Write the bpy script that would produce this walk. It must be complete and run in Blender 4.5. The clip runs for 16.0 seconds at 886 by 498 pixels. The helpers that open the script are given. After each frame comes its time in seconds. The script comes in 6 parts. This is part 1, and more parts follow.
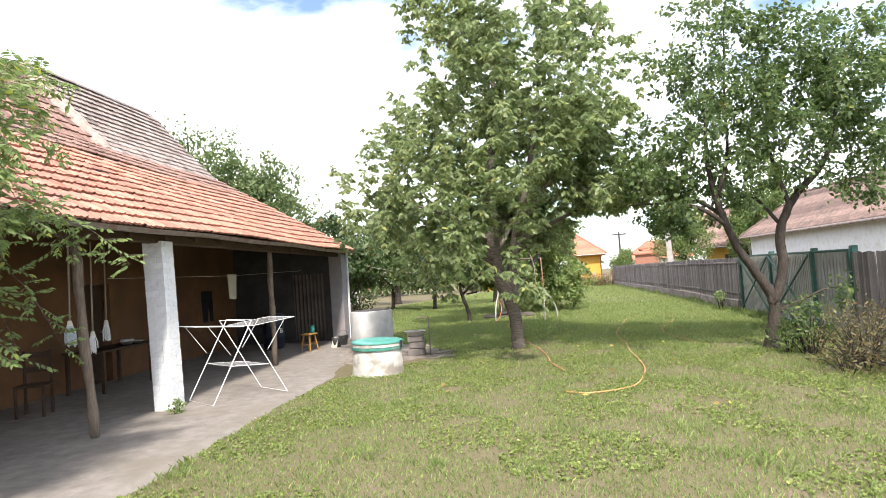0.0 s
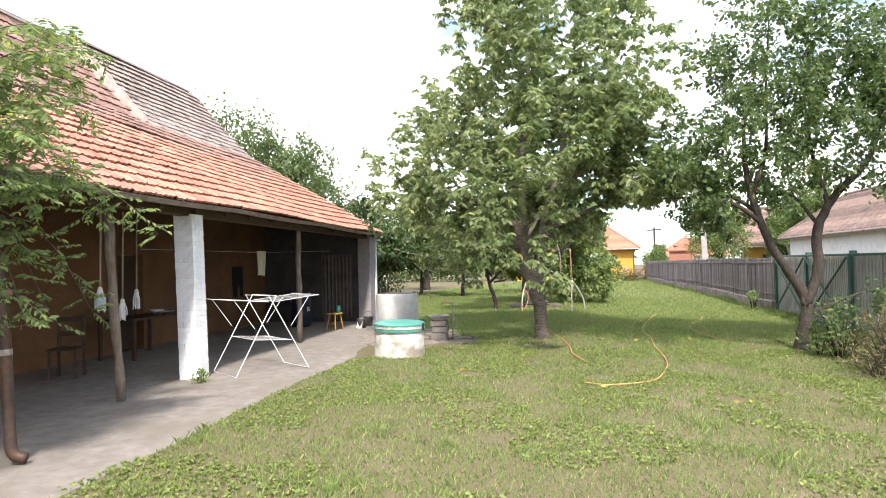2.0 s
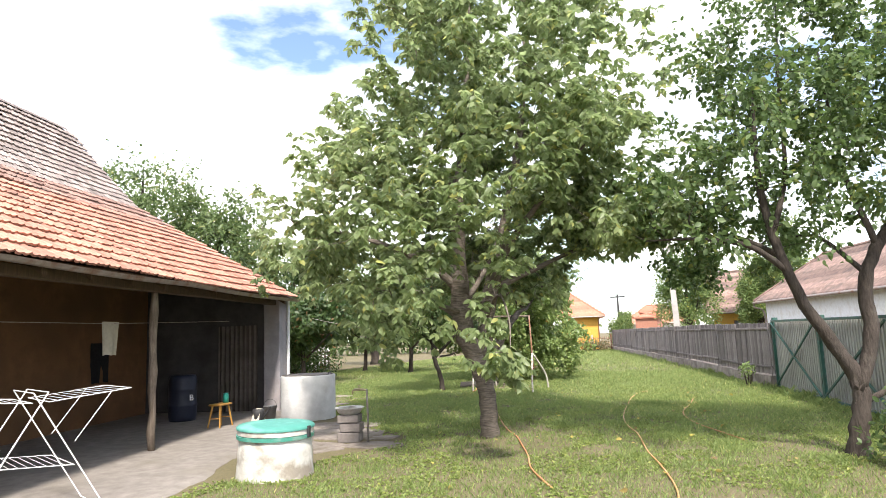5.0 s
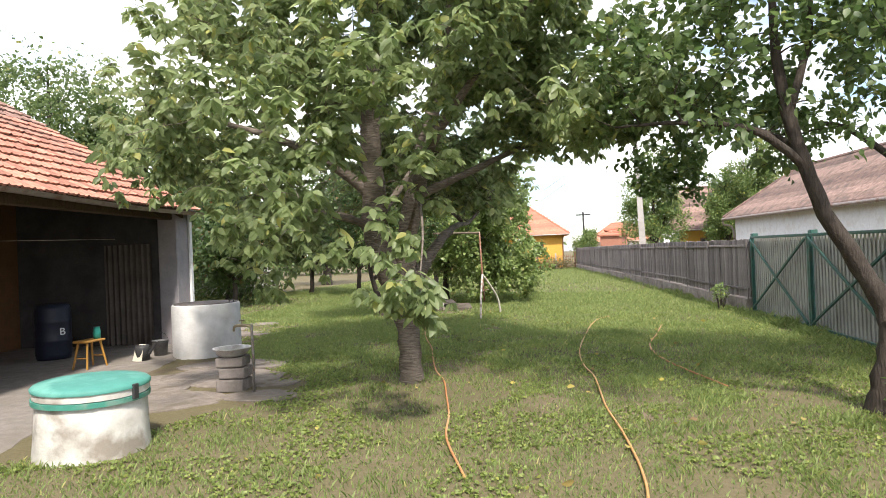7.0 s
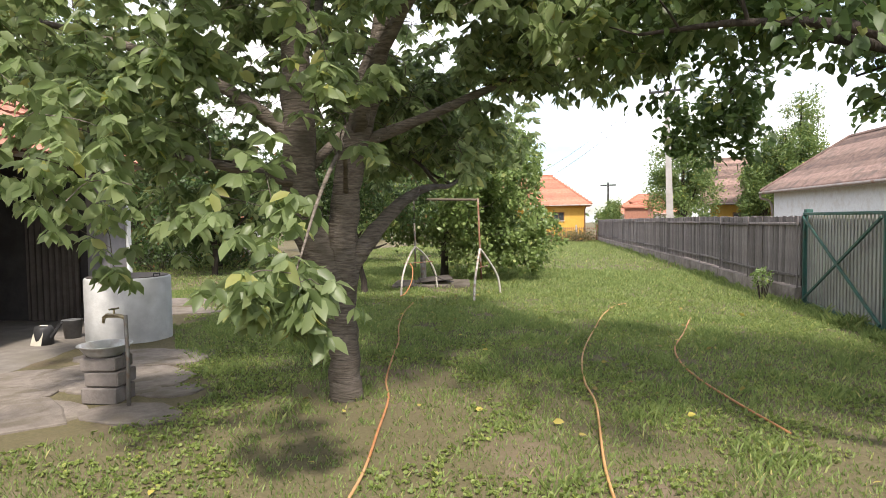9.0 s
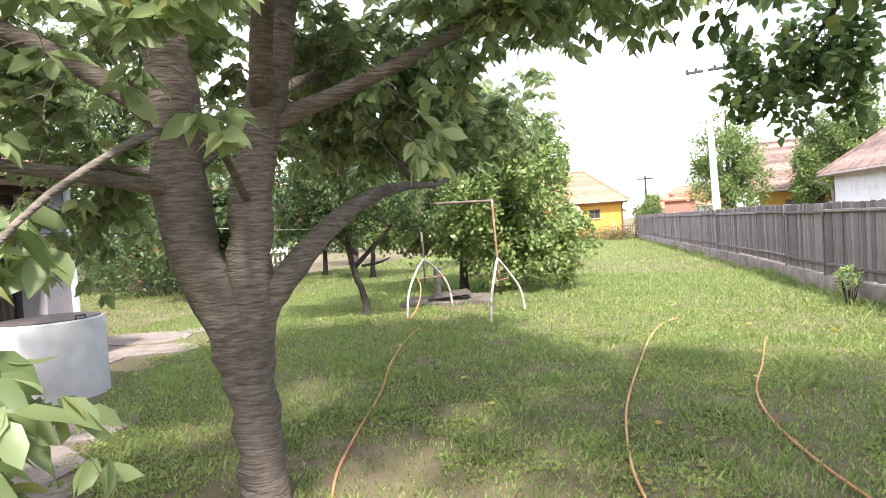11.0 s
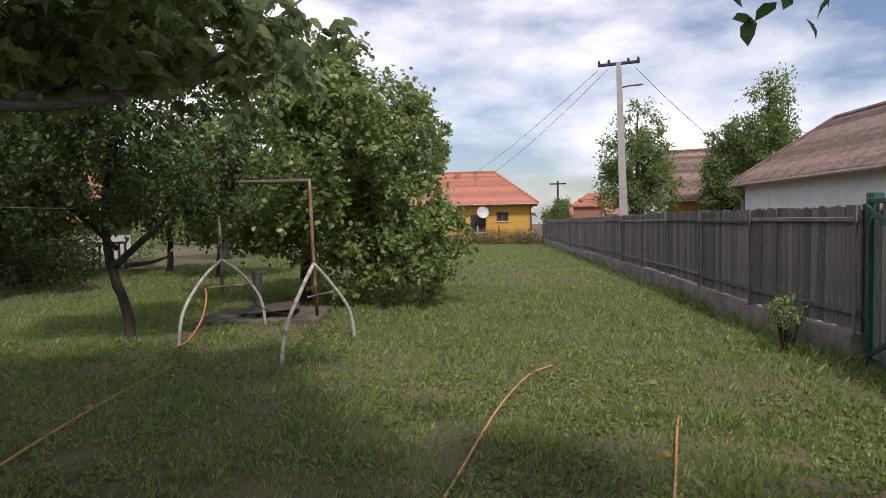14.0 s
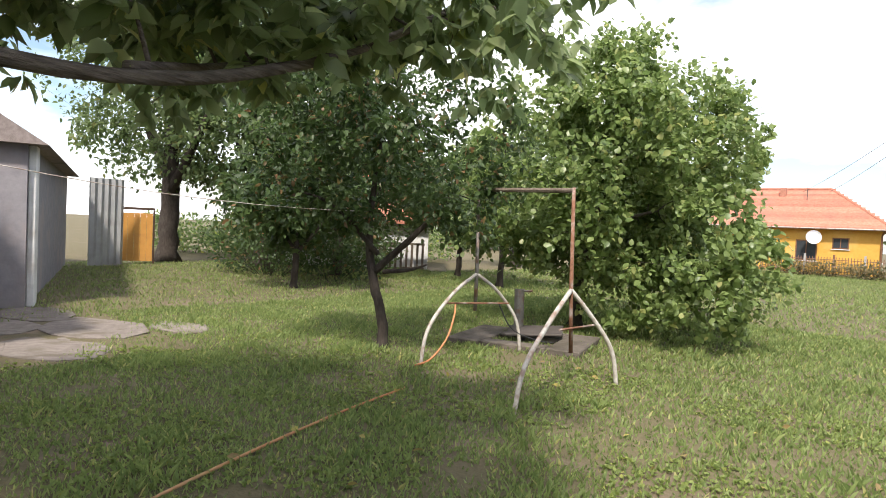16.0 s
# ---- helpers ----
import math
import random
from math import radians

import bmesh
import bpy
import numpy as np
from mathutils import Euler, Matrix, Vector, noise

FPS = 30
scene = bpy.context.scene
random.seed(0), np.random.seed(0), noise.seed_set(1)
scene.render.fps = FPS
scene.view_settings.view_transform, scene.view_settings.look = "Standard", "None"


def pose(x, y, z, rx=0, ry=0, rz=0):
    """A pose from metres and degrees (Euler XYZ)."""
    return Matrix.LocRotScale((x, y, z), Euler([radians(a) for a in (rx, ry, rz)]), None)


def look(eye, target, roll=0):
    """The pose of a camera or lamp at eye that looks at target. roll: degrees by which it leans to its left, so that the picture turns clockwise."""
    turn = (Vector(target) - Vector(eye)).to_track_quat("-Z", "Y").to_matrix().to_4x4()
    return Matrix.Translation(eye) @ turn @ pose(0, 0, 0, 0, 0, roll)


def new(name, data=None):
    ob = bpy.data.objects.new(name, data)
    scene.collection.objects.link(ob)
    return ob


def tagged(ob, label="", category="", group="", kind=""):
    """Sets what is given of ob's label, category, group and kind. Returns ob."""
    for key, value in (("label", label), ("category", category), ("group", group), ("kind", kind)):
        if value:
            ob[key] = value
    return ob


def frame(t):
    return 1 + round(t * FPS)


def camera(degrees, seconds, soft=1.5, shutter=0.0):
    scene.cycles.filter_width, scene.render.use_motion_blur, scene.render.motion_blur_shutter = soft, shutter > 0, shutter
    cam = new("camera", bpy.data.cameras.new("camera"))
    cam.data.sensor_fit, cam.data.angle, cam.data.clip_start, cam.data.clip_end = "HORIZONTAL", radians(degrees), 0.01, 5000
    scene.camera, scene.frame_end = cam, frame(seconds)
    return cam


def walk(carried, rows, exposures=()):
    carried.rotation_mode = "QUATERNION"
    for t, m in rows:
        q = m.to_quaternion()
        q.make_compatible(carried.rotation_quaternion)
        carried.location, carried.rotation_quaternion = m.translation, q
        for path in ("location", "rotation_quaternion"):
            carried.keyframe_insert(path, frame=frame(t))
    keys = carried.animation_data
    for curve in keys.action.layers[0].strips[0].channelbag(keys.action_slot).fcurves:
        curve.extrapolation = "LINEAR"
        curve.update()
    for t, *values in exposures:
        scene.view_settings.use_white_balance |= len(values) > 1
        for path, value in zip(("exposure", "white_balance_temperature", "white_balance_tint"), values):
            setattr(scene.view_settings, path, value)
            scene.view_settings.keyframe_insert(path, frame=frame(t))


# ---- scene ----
cam = camera(70.0, 16.0, soft=0.9)
PATH = [
    (0, (2.740, -1.980, 1.680), (2.034, -0.110, 1.763), -4.0),
    (0.5, (2.771, -2.004, 1.658), (2.035, -0.146, 1.741), -4.5),
    (1, (2.811, -2.017, 1.641), (2.033, -0.175, 1.670), -2.7),
    (1.5, (2.854, -1.994, 1.633), (2.083, -0.149, 1.654), -2.0),
    (2, (2.843, -1.930, 1.625), (2.041, -0.099, 1.674), -1.4),
    (2.5, (2.721, -1.600, 1.619), (1.900, 0.223, 1.655), 0.2),
    (3, (2.624, -1.125, 1.675), (1.903, 0.741, 1.696), -1.6),
    (3.2, (2.593, -0.941, 1.630), (1.882, 0.928, 1.684), -2.2),
    (5.3, (2.173, 1.993, 1.602), (1.501, 3.857, 1.876), -2.7),
    (5.5, (2.157, 2.265, 1.594), (1.503, 4.142, 1.821), -4.2),
    (6, (2.092, 2.822, 1.597), (1.545, 4.741, 1.728), -1.7),
    (6.5, (2.084, 3.316, 1.596), (1.620, 5.261, 1.609), -4.7),
    (7, (2.101, 3.971, 1.599), (1.496, 5.877, 1.607), -2.4),
    (7.5, (2.065, 4.513, 1.590), (1.439, 6.412, 1.644), -0.2),
    (8, (2.061, 5.091, 1.616), (1.549, 7.024, 1.589), -2.7),
    (8.5, (2.078, 5.723, 1.599), (1.493, 7.634, 1.526), 0.1),
    (8.7, (2.081, 5.939, 1.608), (1.449, 7.834, 1.510), -0.0),
    (10.8, (1.854, 8.140, 1.629), (1.088, 9.987, 1.568), -2.5),
    (11, (1.841, 8.318, 1.638), (1.056, 10.156, 1.565), -3.9),
    (11.5, (1.866, 8.742, 1.655), (0.943, 10.516, 1.658), -3.6),
    (12, (1.850, 9.669, 1.576), (1.190, 11.556, 1.513), -0.4),
    (12.5, (1.787, 10.409, 1.555), (1.367, 12.357, 1.381), -0.3),
    (13, (1.836, 10.898, 1.498), (1.494, 12.862, 1.340), -4.0),
    (13.2, (1.853, 11.052, 1.553), (1.454, 13.004, 1.383), -4.6),
    (13.5, (1.973, 11.411, 1.520), (1.480, 13.346, 1.395), -3.9),
    (14, (1.978, 11.918, 1.503), (1.434, 13.841, 1.414), -1.0),
    (14.5, (2.033, 12.384, 1.490), (1.454, 14.296, 1.385), -1.9),
    (15, (2.161, 12.735, 1.529), (1.286, 14.532, 1.454), -0.8),
    (15.5, (2.215, 12.899, 1.519), (1.135, 14.581, 1.457), 1.5),
    (16, (1.703, 13.312, 1.572), (0.354, 14.787, 1.507), 2.6),
]
walk(cam, [(t, look(eye, target, roll)) for t, eye, target, roll in PATH],
     [(0, 1.2, 6550, 13), (3.2, 1.2, 6550, 13), (5.5, 1.35, 6550, 13), (6.5, 1.1, 6600, 13), (7, 1.0, 6650, 13), (7.5, 1.2, 6650, 13), (8.5, 0.8, 6700, 13), (11, 1.75, 6400, 17), (12, 1.95, 6150, 19), (12.6, 1.25, 6200, 19), (12.9, 0.95, 6300, 18), (13.5, 0.25, 6400, 18), (14.5, -0.4, 6500, 20), (15.2, 0.15, 6500, 18), (16, 0.85, 6600, 14)])

# ---- world, sun, exposure ----
SUN_ELEV, SUN_AZ = radians(52), radians(150)   # azimuth clockwise from +y
world = bpy.data.worlds.new("sky")
scene.world = world
world.use_nodes = True
wn, wl = world.node_tree.nodes, world.node_tree.links
bg = wn["Background"]
sky = wn.new("ShaderNodeTexSky")
sky.sky_type, sky.sun_disc = "NISHITA", False
sky.sun_elevation, sky.sun_rotation = SUN_ELEV, SUN_AZ
sky.air_density, sky.dust_density, sky.ozone_density = 1.0, 1.2, 1.5
coord = wn.new("ShaderNodeTexCoord")
cmap = wn.new("ShaderNodeMapping")
cmap.inputs["Scale"].default_value = (1.0, 1.0, 2.6)
cmap.inputs["Location"].default_value = (0.35, 0.1, 0.0)
cnoise = wn.new("ShaderNodeTexNoise")
cnoise.inputs["Scale"].default_value, cnoise.inputs["Detail"].default_value = 1.9, 7.0
cnoise.inputs["Roughness"].default_value = 0.55
cramp = wn.new("ShaderNodeValToRGB")
cramp.color_ramp.elements[0].position, cramp.color_ramp.elements[1].position = 0.41, 0.60
cmix = wn.new("ShaderNodeMix")
cmix.data_type = "RGBA"
cmix.inputs["B"].default_value = (10.4, 10.5, 10.8, 1)
wl.new(coord.outputs["Generated"], cmap.inputs["Vector"])
wl.new(cmap.outputs["Vector"], cnoise.inputs["Vector"])
wl.new(cnoise.outputs["Fac"], cramp.inputs["Fac"])
wl.new(cramp.outputs["Color"], cmix.inputs["Factor"])
wl.new(sky.outputs["Color"], cmix.inputs["A"])
wl.new(cmix.outputs["Result"], bg.inputs["Color"])
bg.inputs["Strength"].default_value = 0.13

sun_data = bpy.data.lights.new("sun", "SUN")
sun_data.energy, sun_data.angle, sun_data.color = 3.5, radians(5), (1.0, 0.95, 0.86)
sun = new("sun", sun_data)
sun_dir = Vector((math.sin(SUN_AZ) * math.cos(SUN_ELEV), math.cos(SUN_AZ) * math.cos(SUN_ELEV), math.sin(SUN_ELEV)))
sun.matrix_world = look(sun_dir * 60, (0, 0, 0))


# ---- materials ----
def mat(name, c1, c2=None, scale=8.0, rough=0.8, bump=0.15, metal=0.0, c3=None, scale3=1.2, amount3=0.5, stretch=(1, 1, 1), island=0.0, objrand=0.0, bump_scale=None, spec=0.3):
    """Two-scale procedural surface: fine grain c1..c2, large stains c3, optional variation per piece."""
    m = bpy.data.materials.new(name)
    m.use_nodes = True
    nt = m.node_tree
    n, l = nt.nodes, nt.links
    p = n["Principled BSDF"]
    p.inputs["Roughness"].default_value, p.inputs["Metallic"].default_value = rough, metal
    p.inputs["Specular IOR Level"].default_value = spec
    c2 = c2 or tuple(v * 0.75 for v in c1)
    tc = n.new("ShaderNodeTexCoord")
    mp = n.new("ShaderNodeMapping")
    mp.inputs["Scale"].default_value = stretch
    l.new(tc.outputs["Object"], mp.inputs["Vector"])
    nz = n.new("ShaderNodeTexNoise")
    nz.inputs["Scale"].default_value, nz.inputs["Detail"].default_value = scale, 6
    nz.inputs["Roughness"].default_value = 0.65
    l.new(mp.outputs["Vector"], nz.inputs["Vector"])
    r = n.new("ShaderNodeValToRGB")
    r.color_ramp.elements[0].position, r.color_ramp.elements[1].position = 0.32, 0.68
    r.color_ramp.elements[0].color, r.color_ramp.elements[1].color = (*c2, 1), (*c1, 1)
    l.new(nz.outputs["Fac"], r.inputs["Fac"])
    out = r.outputs["Color"]
    if c3:
        nb = n.new("ShaderNodeTexNoise")
        nb.inputs["Scale"].default_value, nb.inputs["Detail"].default_value = scale3, 5
        l.new(tc.outputs["Object"], nb.inputs["Vector"])
        rb = n.new("ShaderNodeValToRGB")
        rb.color_ramp.elements[0].position, rb.color_ramp.elements[1].position = 0.5, 0.66
        rb.color_ramp.elements[0].color, rb.color_ramp.elements[1].color = (0, 0, 0, 1), (amount3,) * 3 + (1,)
        l.new(nb.outputs["Fac"], rb.inputs["Fac"])
        mx = n.new("ShaderNodeMix")
        mx.data_type = "RGBA"
        l.new(rb.outputs["Color"], mx.inputs["Factor"])
        l.new(out, mx.inputs["A"])
        mx.inputs["B"].default_value = (*c3, 1)
        out = mx.outputs["Result"]
    if island or objrand:
        src = n.new("ShaderNodeNewGeometry").outputs["Random Per Island"] if island else n.new("ShaderNodeObjectInfo").outputs["Random"]
        k = island or objrand
        mr = n.new("ShaderNodeMapRange")
        mr.inputs["To Min"].default_value, mr.inputs["To Max"].default_value = 1 - k, 1 + k
        l.new(src, mr.inputs["Value"])
        hs = n.new("ShaderNodeHueSaturation")
        l.new(mr.outputs["Result"], hs.inputs["Value"])
        l.new(out, hs.inputs["Color"])
        out = hs.outputs["Color"]
    l.new(out, p.inputs["Base Color"])
    if bump:
        b = n.new("ShaderNodeBump")
        b.inputs["Strength"].default_value, b.inputs["Distance"].default_value = bump, 0.02
        nf = n.new("ShaderNodeTexNoise")
        nf.inputs["Scale"].default_value, nf.inputs["Detail"].default_value = bump_scale or scale * 3, 6
        l.new(mp.outputs["Vector"], nf.inputs["Vector"])
        l.new(nf.outputs["Fac"], b.inputs["Height"])
        l.new(b.outputs["Normal"], p.inputs["Normal"])
    return m


def leaf_mat(name, c1, c2, c3, rough=0.5, through_light=0.4):
    """Leaf: colour differs from leaf to leaf, light passes through."""
    m = bpy.data.materials.new(name)
    m.use_nodes = True
    n, l = m.node_tree.nodes, m.node_tree.links
    p = n["Principled BSDF"]
    p.inputs["Roughness"].default_value = rough
    p.inputs["Specular IOR Level"].default_value = 0.5
    g = n.new("ShaderNodeNewGeometry")
    r = n.new("ShaderNodeValToRGB")
    e = r.color_ramp.elements
    e[0].color, e[1].color = (*c1, 1), (*c2, 1)
    e[0].position, e[1].position = 0.0, 0.93
    e.new(1.0).color = (*c3, 1)
    l.new(g.outputs["Random Per Island"], r.inputs["Fac"])
    l.new(r.outputs["Color"], p.inputs["Base Color"])
    t = n.new("ShaderNodeBsdfTranslucent")
    hs = n.new("ShaderNodeHueSaturation")
    hs.inputs["Value"].default_value = 1.8
    l.new(r.outputs["Color"], hs.inputs["Color"])
    l.new(hs.outputs["Color"], t.inputs["Color"])
    mx = n.new("ShaderNodeMixShader")
    mx.inputs[0].default_value = through_light
    l.new(p.outputs[0], mx.inputs[1])
    l.new(t.outputs[0], mx.inputs[2])
    l.new(mx.outputs[0], n["Material Output"].inputs["Surface"])
    return m


M = {
    "concrete": mat("concrete", (0.25, 0.225, 0.20), (0.165, 0.146, 0.127), 5, 0.9, 0.3, c3=(0.17, 0.15, 0.12), scale3=0.9, amount3=0.75, bump_scale=40),
    "slab": mat("slab_concrete", (0.26, 0.225, 0.195), (0.16, 0.135, 0.115), 7, 0.94, 0.5, c3=(0.13, 0.11, 0.08), scale3=3, amount3=0.8, objrand=0.15, bump_scale=40),
    "plaster": mat("white_plaster", (0.72, 0.72, 0.70), (0.58, 0.58, 0.57), 6, 0.9, 0.25, c3=(0.42, 0.38, 0.33), scale3=2.2, amount3=0.5, bump_scale=30),
    "whitewash": mat("whitewashed_brick", (0.78, 0.79, 0.80), (0.66, 0.67, 0.68), 10, 0.9, 0.3, c3=(0.5, 0.44, 0.38), scale3=3, amount3=0.35, bump_scale=45, objrand=0.06),
    "brownwall": mat("brown_ochre_plaster", (0.19, 0.10, 0.048), (0.135, 0.072, 0.036), 4, 0.9, 0.2, c3=(0.08, 0.05, 0.03), scale3=1.0, amount3=0.6),
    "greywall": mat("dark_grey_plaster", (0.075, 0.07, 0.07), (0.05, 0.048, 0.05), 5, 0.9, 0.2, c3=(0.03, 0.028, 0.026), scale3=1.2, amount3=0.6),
    "lilacwall": mat("pale_lilac_plaster", (0.31, 0.295, 0.31), (0.23, 0.22, 0.235), 5, 0.9, 0.2, c3=(0.36, 0.30, 0.28), scale3=1.2, amount3=0.6),
    "tile": mat("orange_clay_tile", (0.45, 0.225, 0.165), (0.31, 0.14, 0.098), 14, 0.85, 0.3, c3=(0.19, 0.125, 0.10), scale3=1.3, amount3=0.7, objrand=0.28, bump_scale=60),
    "tile_mid": mat("sooty_clay_tiles", (0.30, 0.185, 0.15), (0.18, 0.11, 0.09), 12, 0.9, 0.3, c3=(0.12, 0.09, 0.075), scale3=2.5, amount3=0.7, island=0.3, bump_scale=60),
    "sheet_dark": mat("brown_stained_sheet", (0.115, 0.10, 0.09), (0.08, 0.068, 0.06), 8, 0.7, 0.1, metal=0.2, c3=(0.05, 0.04, 0.035), scale3=2, amount3=0.6),
    "tile_rest": mat("orange_clay_tiles", (0.45, 0.225, 0.165), (0.31, 0.14, 0.098), 14, 0.85, 0.3, c3=(0.19, 0.125, 0.10), scale3=1.3, amount3=0.7, island=0.28, bump_scale=60),
    "tile_grey": mat("weathered_grey_tiles", (0.30, 0.255, 0.235), (0.20, 0.165, 0.15), 12, 0.9, 0.3, c3=(0.12, 0.10, 0.09), scale3=1.6, amount3=0.6, island=0.25, bump_scale=60),
    "mortar": mat("mortar", (0.42, 0.36, 0.32), (0.27, 0.20, 0.17), 9, 0.95, 0.6, c3=(0.33, 0.15, 0.10), scale3=5, amount3=0.5),
    "soffit": mat("dark_boards", (0.10, 0.065, 0.04), (0.06, 0.04, 0.025), 6, 0.85, 0.3, stretch=(1, 8, 1)),
    "zinc": mat("old_zinc", (0.34, 0.30, 0.27), (0.24, 0.20, 0.18), 12, 0.5, 0.15, metal=0.6, c3=(0.20, 0.10, 0.06), scale3=4, amount3=0.8),
    "rustpipe": mat("brown_downpipe", (0.10, 0.065, 0.05), (0.05, 0.036, 0.03), 20, 0.55, 0.15, metal=0.3, c3=(0.12, 0.06, 0.035), scale3=6, amount3=0.6),
    "oldwood": mat("weathered_post_wood", (0.25, 0.20, 0.155), (0.13, 0.10, 0.075), 9, 0.9, 0.7, stretch=(6, 6, 0.6), c3=(0.09, 0.07, 0.05), scale3=3, amount3=0.6),
    "fencewood": mat("grey_weathered_boards", (0.275, 0.245, 0.24), (0.145, 0.127, 0.123), 7, 0.92, 0.7, stretch=(5, 5, 0.5), c3=(0.11, 0.092, 0.085), scale3=1.5, amount3=0.5, objrand=0.35),
    "fencewood_rest": mat("grey_weathered_boards_far", (0.275, 0.245, 0.24), (0.145, 0.127, 0.123), 7, 0.92, 0.5, stretch=(5, 5, 0.5), island=0.35),
    "plinth": mat("stone_concrete_plinth", (0.33, 0.29, 0.26), (0.20, 0.17, 0.155), 6, 0.95, 0.8, c3=(0.13, 0.11, 0.09), scale3=2, amount3=0.6, bump_scale=14, objrand=0.12),
    "greenpaint": mat("dark_green_paint", (0.035, 0.115, 0.095), (0.025, 0.085, 0.07), 10, 0.5, 0.08, c3=(0.09, 0.07, 0.05), scale3=7, amount3=0.4),
    "sheet": mat("corrugated_sheet", (0.42, 0.42, 0.40), (0.33, 0.33, 0.32), 8, 0.55, 0.05, metal=0.35, c3=(0.25, 0.24, 0.22), scale3=2, amount3=0.5, stretch=(1, 1, 0.3)),
    "whitepaint": mat("white_coated_wire", (0.80, 0.80, 0.80), (0.72, 0.72, 0.72), 20, 0.4, 0.0),
    "wellwall": mat("painted_concrete_ring", (0.58, 0.57, 0.53), (0.42, 0.40, 0.36), 5, 0.9, 0.4, c3=(0.22, 0.19, 0.15), scale3=3.4, amount3=0.9, bump_scale=20),
    "ring": mat("pale_concrete_ring", (0.60, 0.60, 0.59), (0.48, 0.48, 0.47), 4, 0.9, 0.25, c3=(0.30, 0.29, 0.28), scale3=1.7, amount3=0.6, bump_scale=25),
    "teal": mat("faded_teal_paint", (0.075, 0.265, 0.22), (0.055, 0.21, 0.175), 6, 0.6, 0.12, c3=(0.16, 0.38, 0.32), scale3=3, amount3=0.6),
    "greenband": mat("green_band_paint", (0.06, 0.26, 0.20), (0.045, 0.2, 0.15), 14, 0.55, 0.1, c3=(0.25, 0.3, 0.26), scale3=8, amount3=0.5),
    "enamel": mat("old_enamel", (0.55, 0.55, 0.54), (0.40, 0.40, 0.39), 10, 0.35, 0.05, metal=0.5, c3=(0.2, 0.15, 0.11), scale3=8, amount3=0.5),
    "cistern": mat("mossy_dark_concrete", (0.17, 0.145, 0.12), (0.10, 0.085, 0.07), 6, 0.95, 0.6, c3=(0.07, 0.06, 0.04), scale3=2.5, amount3=0.7),
    "greyblock": mat("grey_cement_block", (0.24, 0.21, 0.19), (0.16, 0.14, 0.125), 9, 0.95, 0.5, c3=(0.10, 0.09, 0.08), scale3=4, amount3=0.5, objrand=0.15),
    "brass": mat("tarnished_brass", (0.42, 0.36, 0.24), (0.3, 0.25, 0.16), 20, 0.4, 0.05, metal=0.9),
    "pipe": mat("grey_iron_pipe", (0.26, 0.25, 0.23), (0.18, 0.16, 0.14), 18, 0.6, 0.1, metal=0.5, c3=(0.20, 0.10, 0.05), scale3=8, amount3=0.7),
    "rust": mat("rusty_pipe", (0.25, 0.12, 0.07), (0.15, 0.075, 0.045), 22, 0.85, 0.3, c3=(0.45, 0.42, 0.38), scale3=6, amount3=0.6),
    "palepipe": mat("flaking_pale_paint", (0.52, 0.50, 0.45), (0.36, 0.32, 0.27), 22, 0.7, 0.25, c3=(0.2, 0.11, 0.07), scale3=7, amount3=0.75),
    "hose": mat("orange_hose_rubber", (0.54, 0.235, 0.10), (0.42, 0.18, 0.075), 14, 0.5, 0.05, c3=(0.52, 0.34, 0.17), scale3=0.8, amount3=0.7),
    "hose_y": mat("yellow_hose_rubber", (0.53, 0.30, 0.12), (0.44, 0.22, 0.085), 14, 0.5, 0.05, c3=(0.5, 0.37, 0.15), scale3=0.7, amount3=0.6),
    "stoolwood": mat("varnished_yellow_wood", (0.42, 0.23, 0.055), (0.32, 0.165, 0.04), 8, 0.5, 0.1, stretch=(1, 6, 1)),
    "darkwood": mat("dark_brown_wood", (0.07, 0.04, 0.025), (0.045, 0.026, 0.016), 9, 0.6, 0.15, stretch=(1, 5, 1)),
    "cloth": mat("offwhite_cloth", (0.56, 0.53, 0.44), (0.46, 0.43, 0.35), 16, 0.95, 0.2),
    "blackcloth": mat("black_cloth", (0.02, 0.02, 0.022), (0.012, 0.012, 0.014), 16, 0.95, 0.2),
    "mop": mat("white_mop_yarn", (0.66, 0.66, 0.64), (0.5, 0.5, 0.49), 30, 0.95, 0.3),
    "mop_b": mat("blue_grey_mop_yarn", (0.42, 0.48, 0.50), (0.32, 0.37, 0.40), 30, 0.95, 0.3),
    "bluebarrel": mat("dark_blue_plastic", (0.02, 0.025, 0.045), (0.014, 0.017, 0.03), 6, 0.45, 0.05),
    "tealplastic": mat("teal_plastic", (0.03, 0.32, 0.26), (0.025, 0.26, 0.21), 6, 0.4, 0.0),
    "greybucket": mat("grey_metal_bucket", (0.2, 0.2, 0.2), (0.13, 0.13, 0.13), 9, 0.5, 0.08, metal=0.4),
    # near-black fill that imitates the darkness inside the cistern hatch
    "black": mat("black_fill", (0.012, 0.011, 0.01), (0.008, 0.007, 0.007), 5, 0.95, 0.1),
    "soil": mat("bare_soil", (0.20, 0.145, 0.10), (0.13, 0.092, 0.062), 9, 0.97, 0.8, bump_scale=22, c3=(0.09, 0.11, 0.03), scale3=5, amount3=0.6),
    "bark": mat("grey_brown_bark", (0.215, 0.18, 0.15), (0.062, 0.05, 0.04), 9, 0.85, 1.0, stretch=(1, 1, 7), c3=(0.075, 0.065, 0.05), scale3=3.5, amount3=0.75, bump_scale=10),
    "bark_dark": mat("dark_rough_bark", (0.07, 0.056, 0.046), (0.032, 0.026, 0.021), 9, 0.95, 1.0, stretch=(3, 3, 0.7), c3=(0.095, 0.083, 0.07), scale3=5, amount3=0.4, bump_scale=16),
